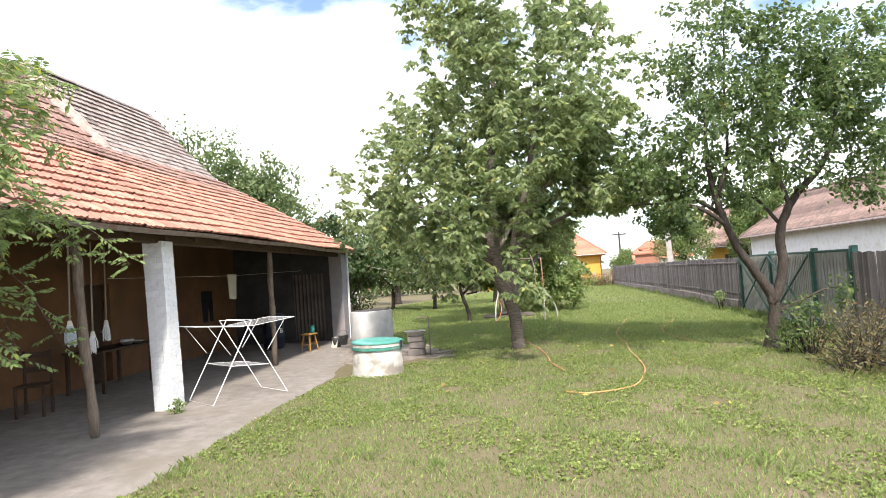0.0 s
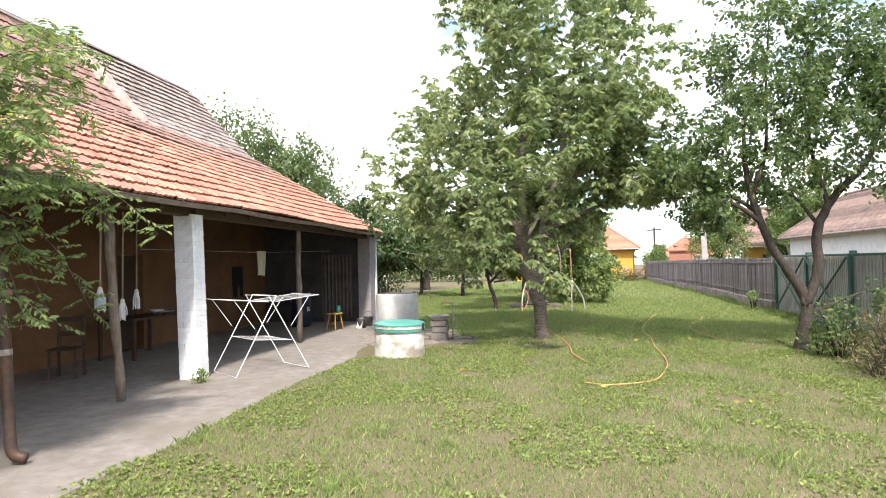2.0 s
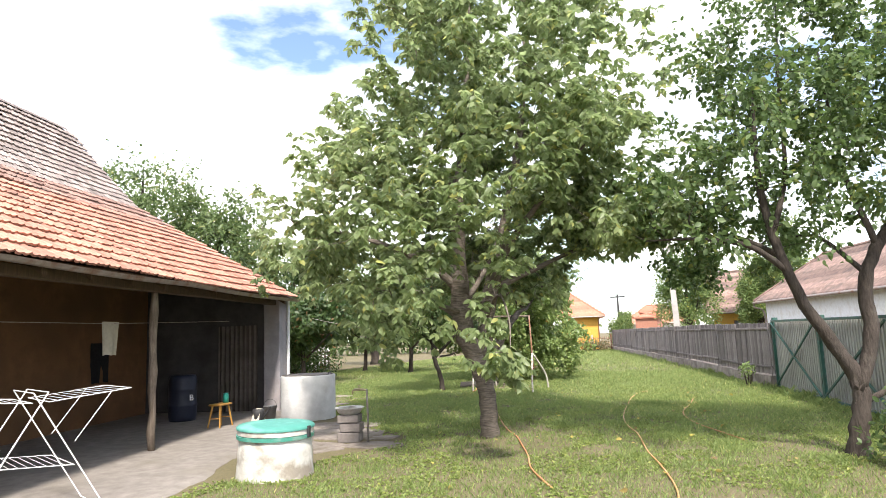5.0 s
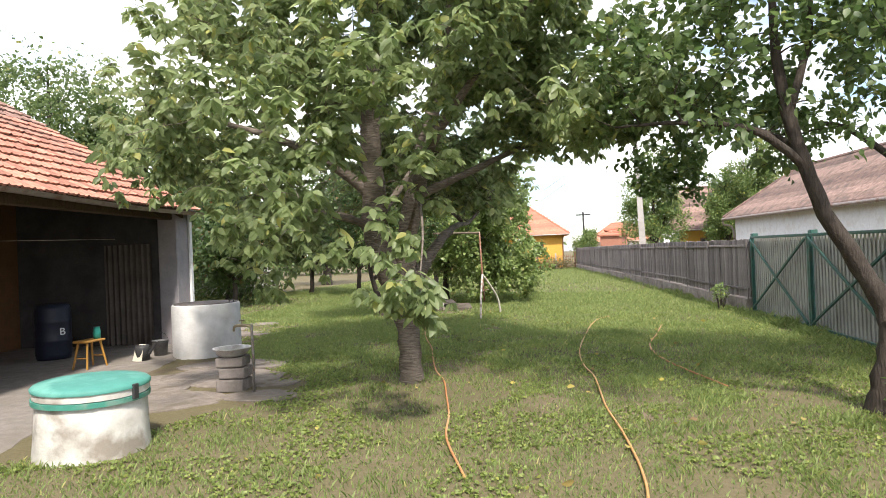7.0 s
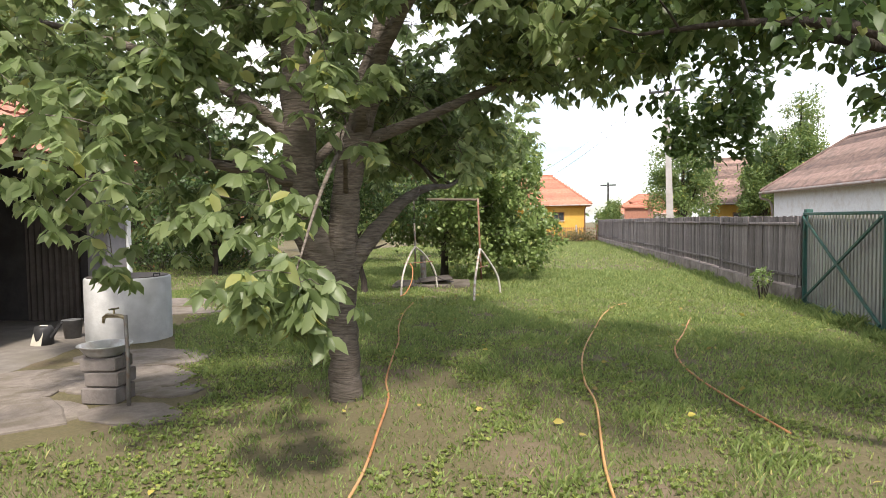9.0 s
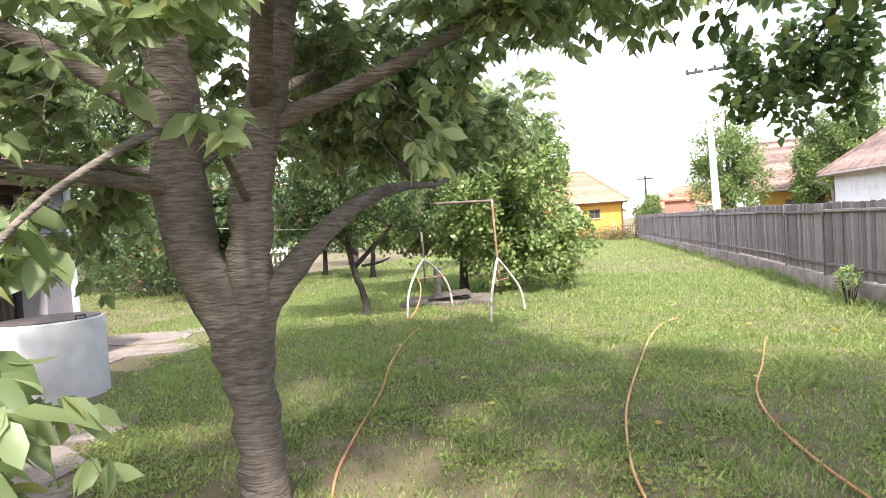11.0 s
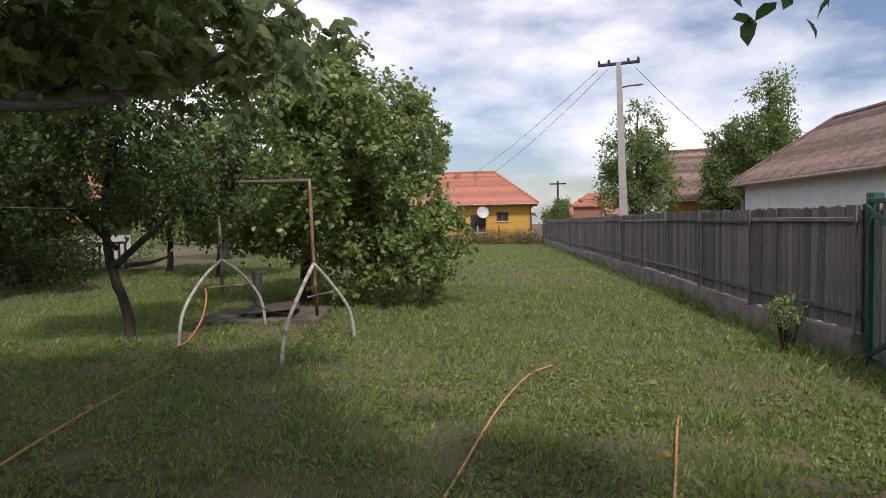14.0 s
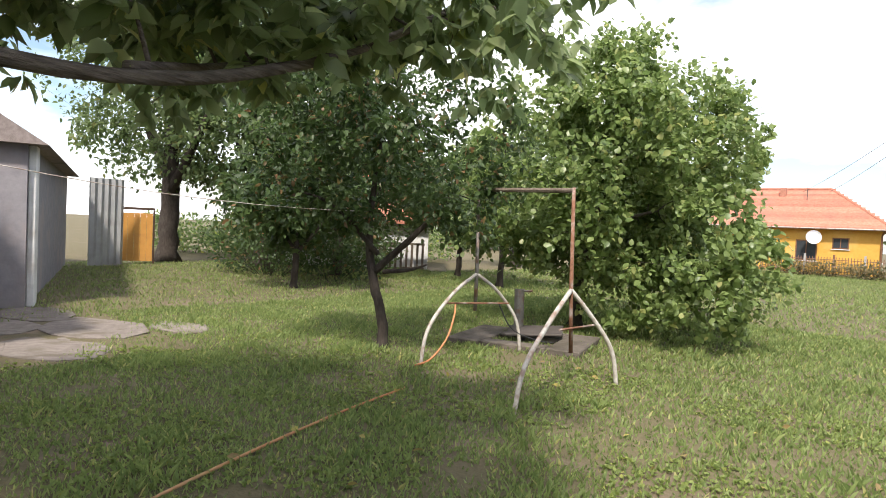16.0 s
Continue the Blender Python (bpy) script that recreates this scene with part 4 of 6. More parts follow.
tree("plum_tree", (4.08, 10.55, 0), [
    [(0, 0, 0, 0.13), (0.03, 0, 0.3, 0.105), (0.1, 0.02, 0.7, 0.1), (0.02, 0.05, 1.05, 0.09), (-0.42, -0.15, 1.8, 0.068), (-0.68, -0.25, 2.6, 0.058), (-0.8, -0.3, 3.4, 0.04), (-0.75, -0.2, 4.6, 0.012)],
    [(0.08, 0.02, 0.75, 0.08), (0.3, 0.1, 1.4, 0.085), (0.32, 0.15, 2.1, 0.08), (0.65, 0.25, 2.7, 0.065), (1.15, 0.3, 3.3, 0.045), (1.5, 0.4, 4.6, 0.015)],
    [(-0.55, -0.2, 2.2, 0.042), (-1.0, -0.4, 2.55, 0.035), (-1.6, -0.3, 2.7, 0.022), (-2.2, -0.1, 2.75, 0.01)],
    [(-0.7, -0.25, 2.7, 0.04), (-0.45, 0.0, 3.5, 0.032), (-0.4, 0.1, 4.6, 0.022), (-0.3, 0.2, 6.0, 0.01)],
    [(-0.6, -0.2, 2.4, 0.04), (-1.1, 0.8, 2.85, 0.032), (-1.35, 2.2, 2.95, 0.022), (-1.5, 3.4, 2.8, 0.01)],
    [(0.3, 0.15, 2.2, 0.035), (0.0, 1.2, 2.8, 0.025), (-0.5, 2.1, 2.8, 0.01)],
    [(0.1, 0.05, 0.6, 0.04), (0.5, 0.1, 0.8, 0.035), (0.95, 0.1, 1.0, 0.015)],
    [(0.5, 0.2, 2.5, 0.045), (0.3, 0.5, 3.6, 0.03), (0.2, 0.6, 5.3, 0.012)],
], [
    (-1.0, -0.2, 3.4, 1.5, 1.6, 1.25), (0.7, 0.2, 4.3, 1.7, 1.8, 1.6), (-0.2, 0.4, 5.5, 1.6, 1.6, 1.2), (-1.8, 0.7, 2.9, 0.9, 0.9, 0.6), (0.9, 0.15, 1.05, 0.65, 0.5, 0.4), (1.6, 0.4, 3.0, 1.0, 1.0, 0.8), (1.9, 0.3, 3.9, 1.3, 1.2, 1.1), (1.5, 0.4, 5.2, 1.3, 1.3, 1.1), (-1.4, 2.4, 2.9, 0.9, 0.6, 0.4), *[(-1.4, 3.4, 2.65, 0.8, 0.6, 0.48)] * 5, (-0.6, 2.4, 2.8, 1.0, 0.7, 0.5), (-0.6, 3.2, 2.7, 0.8, 0.6, 0.5), (-1.2, 1.4, 3.2, 1.0, 1.0, 0.6),
], "right", "bark_dark", "spreading plum tree with dark forked trunk", twigs=980, per=32, size=0.085, width=1.35, droop=0.35, seed=9, clear=0.3, low=0.55)

tree("apple_tree", (-3.85, 22.8, 0), [
    [(0, 0, 0, 0.12), (0.02, 0, 0.6, 0.1), (0.1, 0.05, 1.3, 0.085), (0.3, 0.2, 2.4, 0.06), (0.5, 0.3, 3.8, 0.015)],
    [(0.06, 0.02, 1.0, 0.06), (0.6, -0.2, 1.7, 0.045), (1.4, -0.1, 2.0, 0.02)],
    [(0.06, 0.02, 1.1, 0.06), (-0.5, 0.2, 1.9, 0.045), (-1.1, 0.3, 2.6, 0.02)],
], [
    (0.20, 0.27, 2.68, 2.59, 2.53, 1.93), (1.26, -0.13, 1.39, 1.73, 1.73, 1.21), (0.00, 0.40, 3.96, 1.73, 1.73, 1.10), (-1.46, 0.40, 2.03, 1.60, 1.60, 1.10), (2.06, -0.13, 1.07, 1.26, 1.20, 0.94), (1.06, 2.33, 1.23, 1.26, 1.26, 0.99), (0.93, 1.46, 3.21, 1.60, 1.60, 1.32),
], "apple", "bark_dark", "dense rounded apple tree with low boughs", twigs=1300, per=44, size=0.1, width=1.6, droop=0.35, seed=14, low=0.15, spread=0.32)

tree("young_tree", (-4.3, 18.8, 0), [
    [(0, 0, 0, 0.075), (-0.03, 0.0, 0.4, 0.065), (-0.2, -0.05, 0.95, 0.06), (-0.26, -0.07, 1.7, 0.045), (-0.1, 0, 3.0, 0.015)],
    [(-0.2, -0.05, 0.95, 0.05), (0.2, 0.2, 1.4, 0.042), (0.7, 0.5, 2.0, 0.02)],
    [(-0.1, -0.04, 1.2, 0.035), (-0.6, -0.4, 1.8, 0.025), (-1.1, -0.7, 2.0, 0.01)],
    [(-0.05, 0, 0.98, 0.03), (0.22, 0.2, 1.02, 0.025), (0.4, 0.35, 1.1, 0.012)],
], [
    (-0.1, 0.0, 2.7, 1.9, 1.9, 1.2), (-1.0, -0.5, 2.0, 1.2, 1.1, 0.7), (0.7, 0.5, 1.9, 0.9, 0.9, 0.6), (0.6, -0.5, 3.0, 1.5, 1.4, 0.9),
], "dark", "bark_dark", "slender leaning fruit tree with thin crown coloured dark as in shade", twigs=560, per=32, size=0.08, width=1.2, droop=0.4, seed=21, clear=0.8, low=1.05)

far_trees = (
    ("walnut_tree", -20.0, 23.0, 10.6, 4.2, 0.36, "far"), ("walnut_tree", -17.6, 25.2, 8.6, 3.4, 0.32, "far"), ("orchard_tree", -13.6, 25.3, 5.4, 2.9, 0.16, "dark"),
    ("orchard_tree", -12.2, 29.3, 4.8, 2.1, 0.1, "far"), ("orchard_tree", -9.0, 27.4, 4.4, 2.0, 0.1, "far"), ("orchard_tree", -7.2, 32.0, 5.2, 2.3, 0.12, "far"),
    ("orchard_tree", -22.0, 33.0, 8.5, 3.4, 0.3, "far"), ("orchard_tree", -15.5, 37.0, 7.0, 3.0, 0.25, "far"), ("orchard_tree", -11.0, 22.0, 3.6, 1.7, 0.09, "dark"),
)
for k, (nm, x, y, h, r, tr, lf) in enumerate(far_trees):
    tree(nm, (x, y, gz(x, y)), [
        [(0, 0, 0, tr), (0.05, 0, h * 0.18, tr * 0.85), (0, 0.05, h * 0.45, tr * 0.6), (0.1, 0, h * 0.9, 0.02)],
        [(0.03, 0, h * 0.22, tr * 0.5), (r * 0.5, 0.2, h * 0.45, tr * 0.3), (r * 0.8, 0.3, h * 0.6, 0.02)],
        [(0.03, 0, h * 0.25, tr * 0.5), (-r * 0.45, -0.2, h * 0.5, tr * 0.3), (-r * 0.75, 0.1, h * 0.66, 0.02)],
    ], [(0, 0, h * 0.58, r, r, h * 0.34), (0.3, 0.2, h * 0.78, r * 0.6, r * 0.6, h * 0.22), (-r * 0.4, 0.1, h * 0.42, r * 0.6, r * 0.6, h * 0.16)],
        lf, "bark_dark", "shady garden tree with dark trunk and full crown" if tr > 0.2 else "small orchard tree with round crown", twigs=480 if tr > 0.3 else 220, per=34, size=0.17, width=1.3, droop=0.4, seed=40 + k, spread=0.55, group="background trees", low=h * 0.17)

for k, (nm, x, y, h, r) in enumerate((("poplar_tree", 2.75, 45.0, 6.9, 2.0), ("poplar_tree", 8.5, 44.0, 7.9, 1.6), ("poplar_tree", 6.8, 44.5, 5.8, 1.2), ("thin_tree", -2.4, 58.0, 3.0, 1.2))):
    z0 = gz(x, y)
    tree(nm, (x, y, z0), [[(0, 0, 0, 0.16), (0, 0, h * 0.4, 0.12), (0, 0, h, 0.02)], [(0, 0, h * 0.2, 0.07), (r * 0.4, 0, h * 0.55, 0.04), (r * 0.5, 0, h * 0.85, 0.015)], [(0, 0, h * 0.2, 0.07), (-r * 0.4, 0, h * 0.55, 0.04), (-r * 0.45, 0, h * 0.8, 0.015)]],
         [(0, 0, h * 0.45, r, r, h * 0.4), (0.2, 0, h * 0.75, r * 0.6, r * 0.6, h * 0.32), (-r * 0.45, 0, h * 0.6, r * 0.5, r * 0.5, h * 0.36)],
         "poplar", "bark_dark", "tall upright leafy tree behind the houses", twigs=480, per=40, size=0.14, width=1.1, droop=-0.2, seed=70 + k, spread=0.6, group="background trees", low=0.4)


def clump(name, x, y, boxes, leaf, count, size, width, label, category, seed, droop=0.2, stems=14, mat_stem="bark_dark"):
    """Shrub: thin stems with leaves through soft-edged lobes."""
    rng = np.random.default_rng(seed)
    root = thing(name, pose(x, y, gz(x, y)), label, category)
    vol = np.array([b[3] * b[4] * b[5] for b in boxes])
    pos, st = [], MB()
    for b, k in zip(boxes, (count * vol / vol.sum()).astype(int)):
        d = rng.normal(size=(k, 3))
        d /= np.linalg.norm(d, axis=1)[:, None]
        q = np.array(b[:3]) + d * (rng.random(k) ** 0.4)[:, None] * np.array(b[3:6])
        pos.append(q)
        for _ in range(max(3, stems * k // count)):
            g = Vector(q[rng.integers(len(q))])
            if g.z > 0.1:
                foot = Vector((b[0] * 0.9 + (g.x - b[0]) * 0.25, b[1] * 0.9 + (g.y - b[1]) * 0.25, -0.03))
                st.tube([foot, foot.lerp(g, 0.5) + Vector((0, 0, 0.08)), g], [0.01, 0.007, 0.003], 4, cap=False)
    pos = np.concatenate(pos)
    pos = pos[pos[:, 2] > 0.03]
    part("stem_growth", st, M[mat_stem], root)["kind"] = "stuff"
    me = leaves_mesh("foliage", pos, rng.normal(size=pos.shape) + np.array((0, 0, 0.3)), size, width, rng, droop)
    me.materials.append(LEAF[leaf])
    part("foliage", me, None, root)["kind"] = "stuff"
    return root


clump("shrub", 5.0, 8.4, [(0, 0, 0.4, 0.7, 0.9, 0.5), (0.35, -0.9, 0.3, 0.7, 0.8, 0.45), (0.2, 0.8, 0.45, 0.6, 0.7, 0.5), (-0.3, -0.4, 0.2, 0.5, 0.8, 0.25)], "shrub", 2500, 0.065, 0.7, "overgrown garden shrub with green and dried leaves", "shrub", 31, stems=220)
clump("shrub", 4.55, 9.7, [(0, 0, 0.5, 0.45, 0.5, 0.5), (-0.35, 0.3, 0.25, 0.3, 0.3, 0.25)], "right", 620, 0.07, 1.3, "leafy green shoots beside the plum trunk", "shrub", 32, stems=40)
# dark leaf colour here carries the deep shade below the big trees
clump("bush", -14.6, 23.6, [(0, 0, 1.0, 2.3, 1.8, 1.2), (2.2, 1.0, 0.8, 1.6, 1.5, 0.9)], "dark", 5200, 0.12, 1.2, "dense garden bush under the trees, coloured dark as in deep shade", "bush", 38, stems=60)
clump("bush", -19.0, 26.5, [(0, 0, 1.1, 2.6, 1.6, 1.3), (3.2, 1.5, 0.9, 2.0, 1.5, 1.0)], "far", 5200, 0.13, 1.2, "shaded garden bush below the walnut trees", "bush", 39, stems=60)
clump("hedge", -23.5, 30.5, [(0, 0, 0.8, 2.5, 4.5, 1.0), (-2.5, -4.5, 0.8, 2.2, 3.5, 1.0), (3.0, 5.0, 0.8, 2.5, 3.0, 1.0)], "vine", 9000, 0.16, 1.2, "yellow-green hedge at the garden end", "hedge", 33, stems=60)
clump("weeds_at_fence", -7.0, 53.6, [(0, 0, 0.4, 3.2, 0.6, 0.5), (3.0, -1, 0.4, 1.2, 0.6, 0.6)], "shrub", 3000, 0.13, 1.0, "straggly weeds along the front fence", "weeds", 34, stems=60)
clump("weeds_at_column", -3.98, 4.95, [(0, 0, 0.1, 0.1, 0.14, 0.12)], "vine", 130, 0.05, 1.1, "small green weeds at the column foot", "weeds", 35, stems=8)
clump("weeds_on_plinth", 3.72, 19.6, [(0, 0, 0.42, 0.2, 0.35, 0.2)], "vine", 190, 0.07, 1.1, "green weed growing by the fence plinth", "weeds", 36, stems=14)
clump("far_woods", -30, 60, [(0, 0, 2.5, 14, 4, 3.5), (16, 6, 2.2, 9, 3, 3.0), (-10, -14, 3, 6, 10, 4), (44, 34, 2.5, 16, 4, 3.2)], "far", 15000, 0.5, 1.3, "distant belt of village trees", "trees", 37, stems=60)


def vine():
    """Trumpet vine with feathered leaves, grown over the porch corner."""
    rng = np.random.default_rng(17)
    root = thing("trumpet_vine", HOUSE, "hanging green vine with feathered leaves on the eaves", "vine")
    stems, pos, ways = MB(), [], []
    rnd = random.Random(17)
    main = smooth_path([(0.1, -4.2, 0.03), (0.12, -4.15, 0.9), (0.15, -4.2, 2.1), (0.5, -4.1, 2.7), (0.4, -3.9, 3.4)], 6)
    stems.tube(main, [0.022 - 0.0005 * i for i in range(len(main))], 6)
    for _ in range(50):
        a = Vector((rnd.uniform(0.1, 0.9), rnd.uniform(-5.6, -3.7), rnd.uniform(2.0, 3.5)))
        out = Vector((rnd.uniform(-0.1, 0.75), rnd.uniform(-0.6, 0.95), rnd.uniform(-0.9, 0.35)))
        if rnd.random() < 0.25:
            out = Vector((rnd.uniform(0.1, 0.4), rnd.uniform(0.3, 0.9), rnd.uniform(-1.2, -0.3)))
        b = a + out
        mid = a.lerp(b, 0.5) + Vector((0.05, 0, 0.16))
        line = smooth_path([a, mid, b], 5)
        stems.tube(line, [0.007 - 0.0005 * i for i in range(len(line))], 4, False)
        for i, q in enumerate(line[1:]):
            for side in (-1, 1):
                d = Vector((rnd.uniform(-1, 1), rnd.uniform(-1, 1), rnd.uniform(-0.7, 0.3))).normalized()
                L = rnd.uniform(0.16, 0.28)
                across = d.cross(Vector((0, 0, 1))).normalized()
                stems.tube([q, q + d * L * 0.5 + Vector((0, 0, 0.012)), q + d * L], 0.0022, 3, False)
                for j in range(1, 6):
                    f = q + d * L * (j / 5)
                    for sd in (-1, 1):
                        pos.append(tuple(f))
                        ways.append(tuple(across * sd + d * 0.7 + Vector((0, 0, -0.25))))
                pos.append(tuple(q + d * L))
                ways.append(tuple(d))
    part("stem_growth", stems, M["bark"], root, smooth=True)["kind"] = "stuff"
    me = leaves_mesh("foliage", np.array(pos), np.array(ways), 0.07, 0.8, rng, 0.15)
    me.materials.append(LEAF["vine"])
    part("foliage", me, None, root)["kind"] = "stuff"


vine()


# ---- boundary: wooden fence on a plinth, gate ----
def run(points, step):
    """Even steps along a line of plan points: place and heading."""
    out, carry = [], 0.0
    for (x0, y0), (x1, y1) in zip(points[:-1], points[1:]):
        L = math.hypot(x1 - x0, y1 - y0)
        t = carry
        while t < L:
            out.append((x0 + (x1 - x0) * t / L, y0 + (y1 - y0) * t / L, math.degrees(math.atan2(y1 - y0, x1 - x0))))
            t += step
        carry = t - L
    return out


def board_fence(points, height, plinth, label, seed, near_count):
    rnd = random.Random(seed)
    root = thing("wooden_fence", pose(points[0][0], points[0][1], 0), label, "fence")
    inv = Matrix.Translation((-points[0][0], -points[0][1], 0))
    shapes = []
    for k in range(5):
        wd = 0.118 + 0.008 * k
        tp = rnd.uniform(-0.012, 0.012)
        mb = MB().add([(0, 0, 0), (wd, 0.003, 0), (wd, 0.022, 0), (0, 0.02, 0), (0, 0, height - plinth + tp), (wd * 0.5, 0.002, height - plinth - tp * 0.5), (wd, 0.003, height - plinth - tp), (wd, 0.022, height - plinth - tp), (wd * 0.5, 0.021, height - plinth - tp * 0.5), (0, 0.02, height - plinth + tp)],
                      [(0, 1, 6, 5, 4), (2, 3, 9, 8, 7), (1, 2, 7, 6), (3, 0, 4, 9), (4, 5, 8, 9), (5, 6, 7, 8)])
        me = mb.mesh("board")
        me.materials.append(M["fencewood"])
        shapes.append((mb, me))
    rest = MB()
    steps = run(points, 0.125)
    panel_shift = 0.0
    for i, (x, y, a) in enumerate(steps):
        if i % 18 == 0:
            panel_shift = rnd.uniform(-0.018, 0.015)
        m = inv @ pose(x, y, gz(x, y) + plinth + 0.01 + panel_shift + rnd.uniform(-0.012, 0.012), rnd.uniform(-0.6, 0.6), rnd.uniform(-0.5, 0.5), a) @ Matrix.Translation((0, rnd.uniform(0, 0.012), 0))
        mb, me = shapes[i % 5]
        if i < near_count:
            part("board", me, None, root, m=m)
        else:
            rest.add([m @ Vector(v) for v in mb.v], mb.f)
    if rest.v:
        part("board_rest", rest, M["fencewood_rest"], root)["kind"] = "stuff"
    posts = run(points, 2.25)
    for i, (x, y, a) in enumerate(posts):
        z = gz(x, y)
        part("post", MB().box(-0.045, -0.09, -0.1, 0.045, -0.004, height + 0.03, 0.008), M["fencewood"], root, m=inv @ pose(x, y, z, 0, rnd.uniform(-0.8, 0.8), a))
        if i + 1 < len(posts):
            x2, y2, _ = posts[i + 1]
            L = math.hypot(x2 - x, y2 - y)
            z2 = gz(x2, y2)
            tilt = math.degrees(math.atan2(z2 - z, L))
            for h in (plinth + 0.17, height - 0.16):
                part("rail", MB().box(0, 0.04, 0, L + 0.01, 0.072, 0.05, 0.006), M["fencewood"], root, m=inv @ pose(x, y, z + h + rnd.uniform(-0.015, 0.015), 0, -tilt, math.degrees(math.atan2(y2 - y, x2 - x))))
            part("batten", MB().box(-0.02, 0.074, plinth - 0.02, 0.02, 0.095, height + 0.02, 0.004), M["fencewood"], root, m=inv @ pose(x, y, z, 0, 0, a))
            if plinth > 0.05:
                mb = MB()
                N = 12
                for k in range(N + 1):
                    t = L * k / N
                    w0, w1 = 0.05 + rnd.uniform(-0.02, 0.025), rnd.uniform(-0.02, 0.02)
                    mb.v += [(t, 0.10 + w0, -0.15), (t, 0.09 + w0, plinth * 0.6 + w1), (t, 0.10 + w0 * 0.5, plinth * 0.95 + w1 * 0.3), (t, -0.1, plinth), (t, -0.1, -0.15)]
                for k in range(N):
                    for j in range(4):
                        q = k * 5 + j
                        mb.f.append((q, q + 1, q + 6, q + 5))
                mb.f += [(0, 1, 2, 3, 4), tuple(N * 5 + j for j in (4, 3, 2, 1, 0))]
                part("plinth_block", mb, M["plinth"], root, m=inv @ pose(x, y, z, 0, -tilt, math.degrees(math.atan2(y2 - y, x2 - x))))
    return root


board_fence([(4.3, 19.12), (3.74, 21.2), (2.7, 27.0), (0.3, 38.5), (-2.95, 54.5)], 1.57, 0.31, "weathered grey board fence on a low stone plinth", 41, 150)
board_fence([(7.6, 3.5), (5.74, 11.8)], 1.58, 0.05, "dark weathered board fence beside the gate", 42, 80)


def corrugated(width, height, pitch=0.1, depth=0.018):
    mb = MB()
    n = int(width / pitch * 4)
    for i in range(n + 1):
        x = width * i / n
        y = depth * math.sin(2 * math.pi * x / pitch)
        mb.v += [(x, y, 0), (x, y, height)]
    for i in range(n):
        mb.f.append((2 * i, 2 * i + 2, 2 * i + 3, 2 * i + 1))
    return mb


def ribbed(width, height, pitch, depth):
    """Sheet with flat bands and deep narrow ribs."""
    mb = MB()
    prof = [(k * pitch + pitch * f, depth * d) for k in range(int(width / pitch) + 1) for f, d in ((0.0, 0), (0.55, 0), (0.64, 1), (0.91, 1)) if (k + f) * pitch <= width]
    for x, y in prof:
        mb.v += [(x, y, 0), (x, y, height)]
    for i in range(len(prof) - 1):
        mb.f.append((2 * i, 2 * i + 2, 2 * i + 3, 2 * i + 1))
    return mb


def gate_leaf(p, q, height, brace, label):
    L = math.hypot(q[0] - p[0], q[1] - p[1])
    root = thing("metal_gate", pose(p[0], p[1], 0.0, 0, 0, math.degrees(math.atan2(q[1] - p[1], q[0] - p[0]))), label, "gate", "gate leaves")
    part("sheet", ribbed(L - 0.1, height - 0.12, 0.115, 0.045), M["sheet"], root, "grey corrugated metal sheet", m=Matrix.Translation((0.05, 0.035, 0.07)))
    for x in (0.0, L - 0.06):
        part("stile", MB().box(x, -0.03, 0.03, x + 0.06, 0.02, height, 0.006), M["greenpaint"], root)
    for z in (0.03, height - 0.05):
        part("frame_rail", MB().box(0.062, -0.026, z, L - 0.062, 0.018, z + 0.05, 0.006), M["greenpaint"], root)
    if brace:
        for k, (z0, z1) in enumerate(((0.1, height - 0.08), (height - 0.08, 0.1))):
            d = Vector((L - 0.14, 0, z1 - z0))
            part("brace", MB().box(0, -0.02 - 0.0 * k, -0.022, d.length, 0.012, 0.022, 0.004), M["greenpaint"], root, m=pose(0.07, -0.04 - 0.004 * k, z0, 0, -math.degrees(math.atan2(d.z, d.x)), 0))
    part("hinge", MB().tube([(-0.02, -0.02, 0.35), (-0.02, -0.02, 0.47)], 0.016, 8), M["darkmetal"], root)
    return root


GATE = [(5.68, 11.9), (5.25, 13.2), (4.79, 16.15), (4.32, 19.05)]
gate_leaf(GATE[1], GATE[0], 1.65, False, "narrow grey corrugated gate with green frame")
gate_leaf(GATE[2], GATE[1], 1.65, True, "grey corrugated metal gate with green cross braces")
gate_leaf(GATE[3], GATE[2], 1.65, True, "grey corrugated metal gate with green cross braces")
for (x, y) in GATE:
    part_post = part("gate_post", MB().box(-0.06, -0.06, -0.1, 0.06, 0.06, 1.71, 0.01), M["greenpaint"], None, m=pose(x + 0.07, y + 0.05, 0, 0, 0, 10))
    tagged(part_post, "square dark green steel gate post", "post", "gate posts")


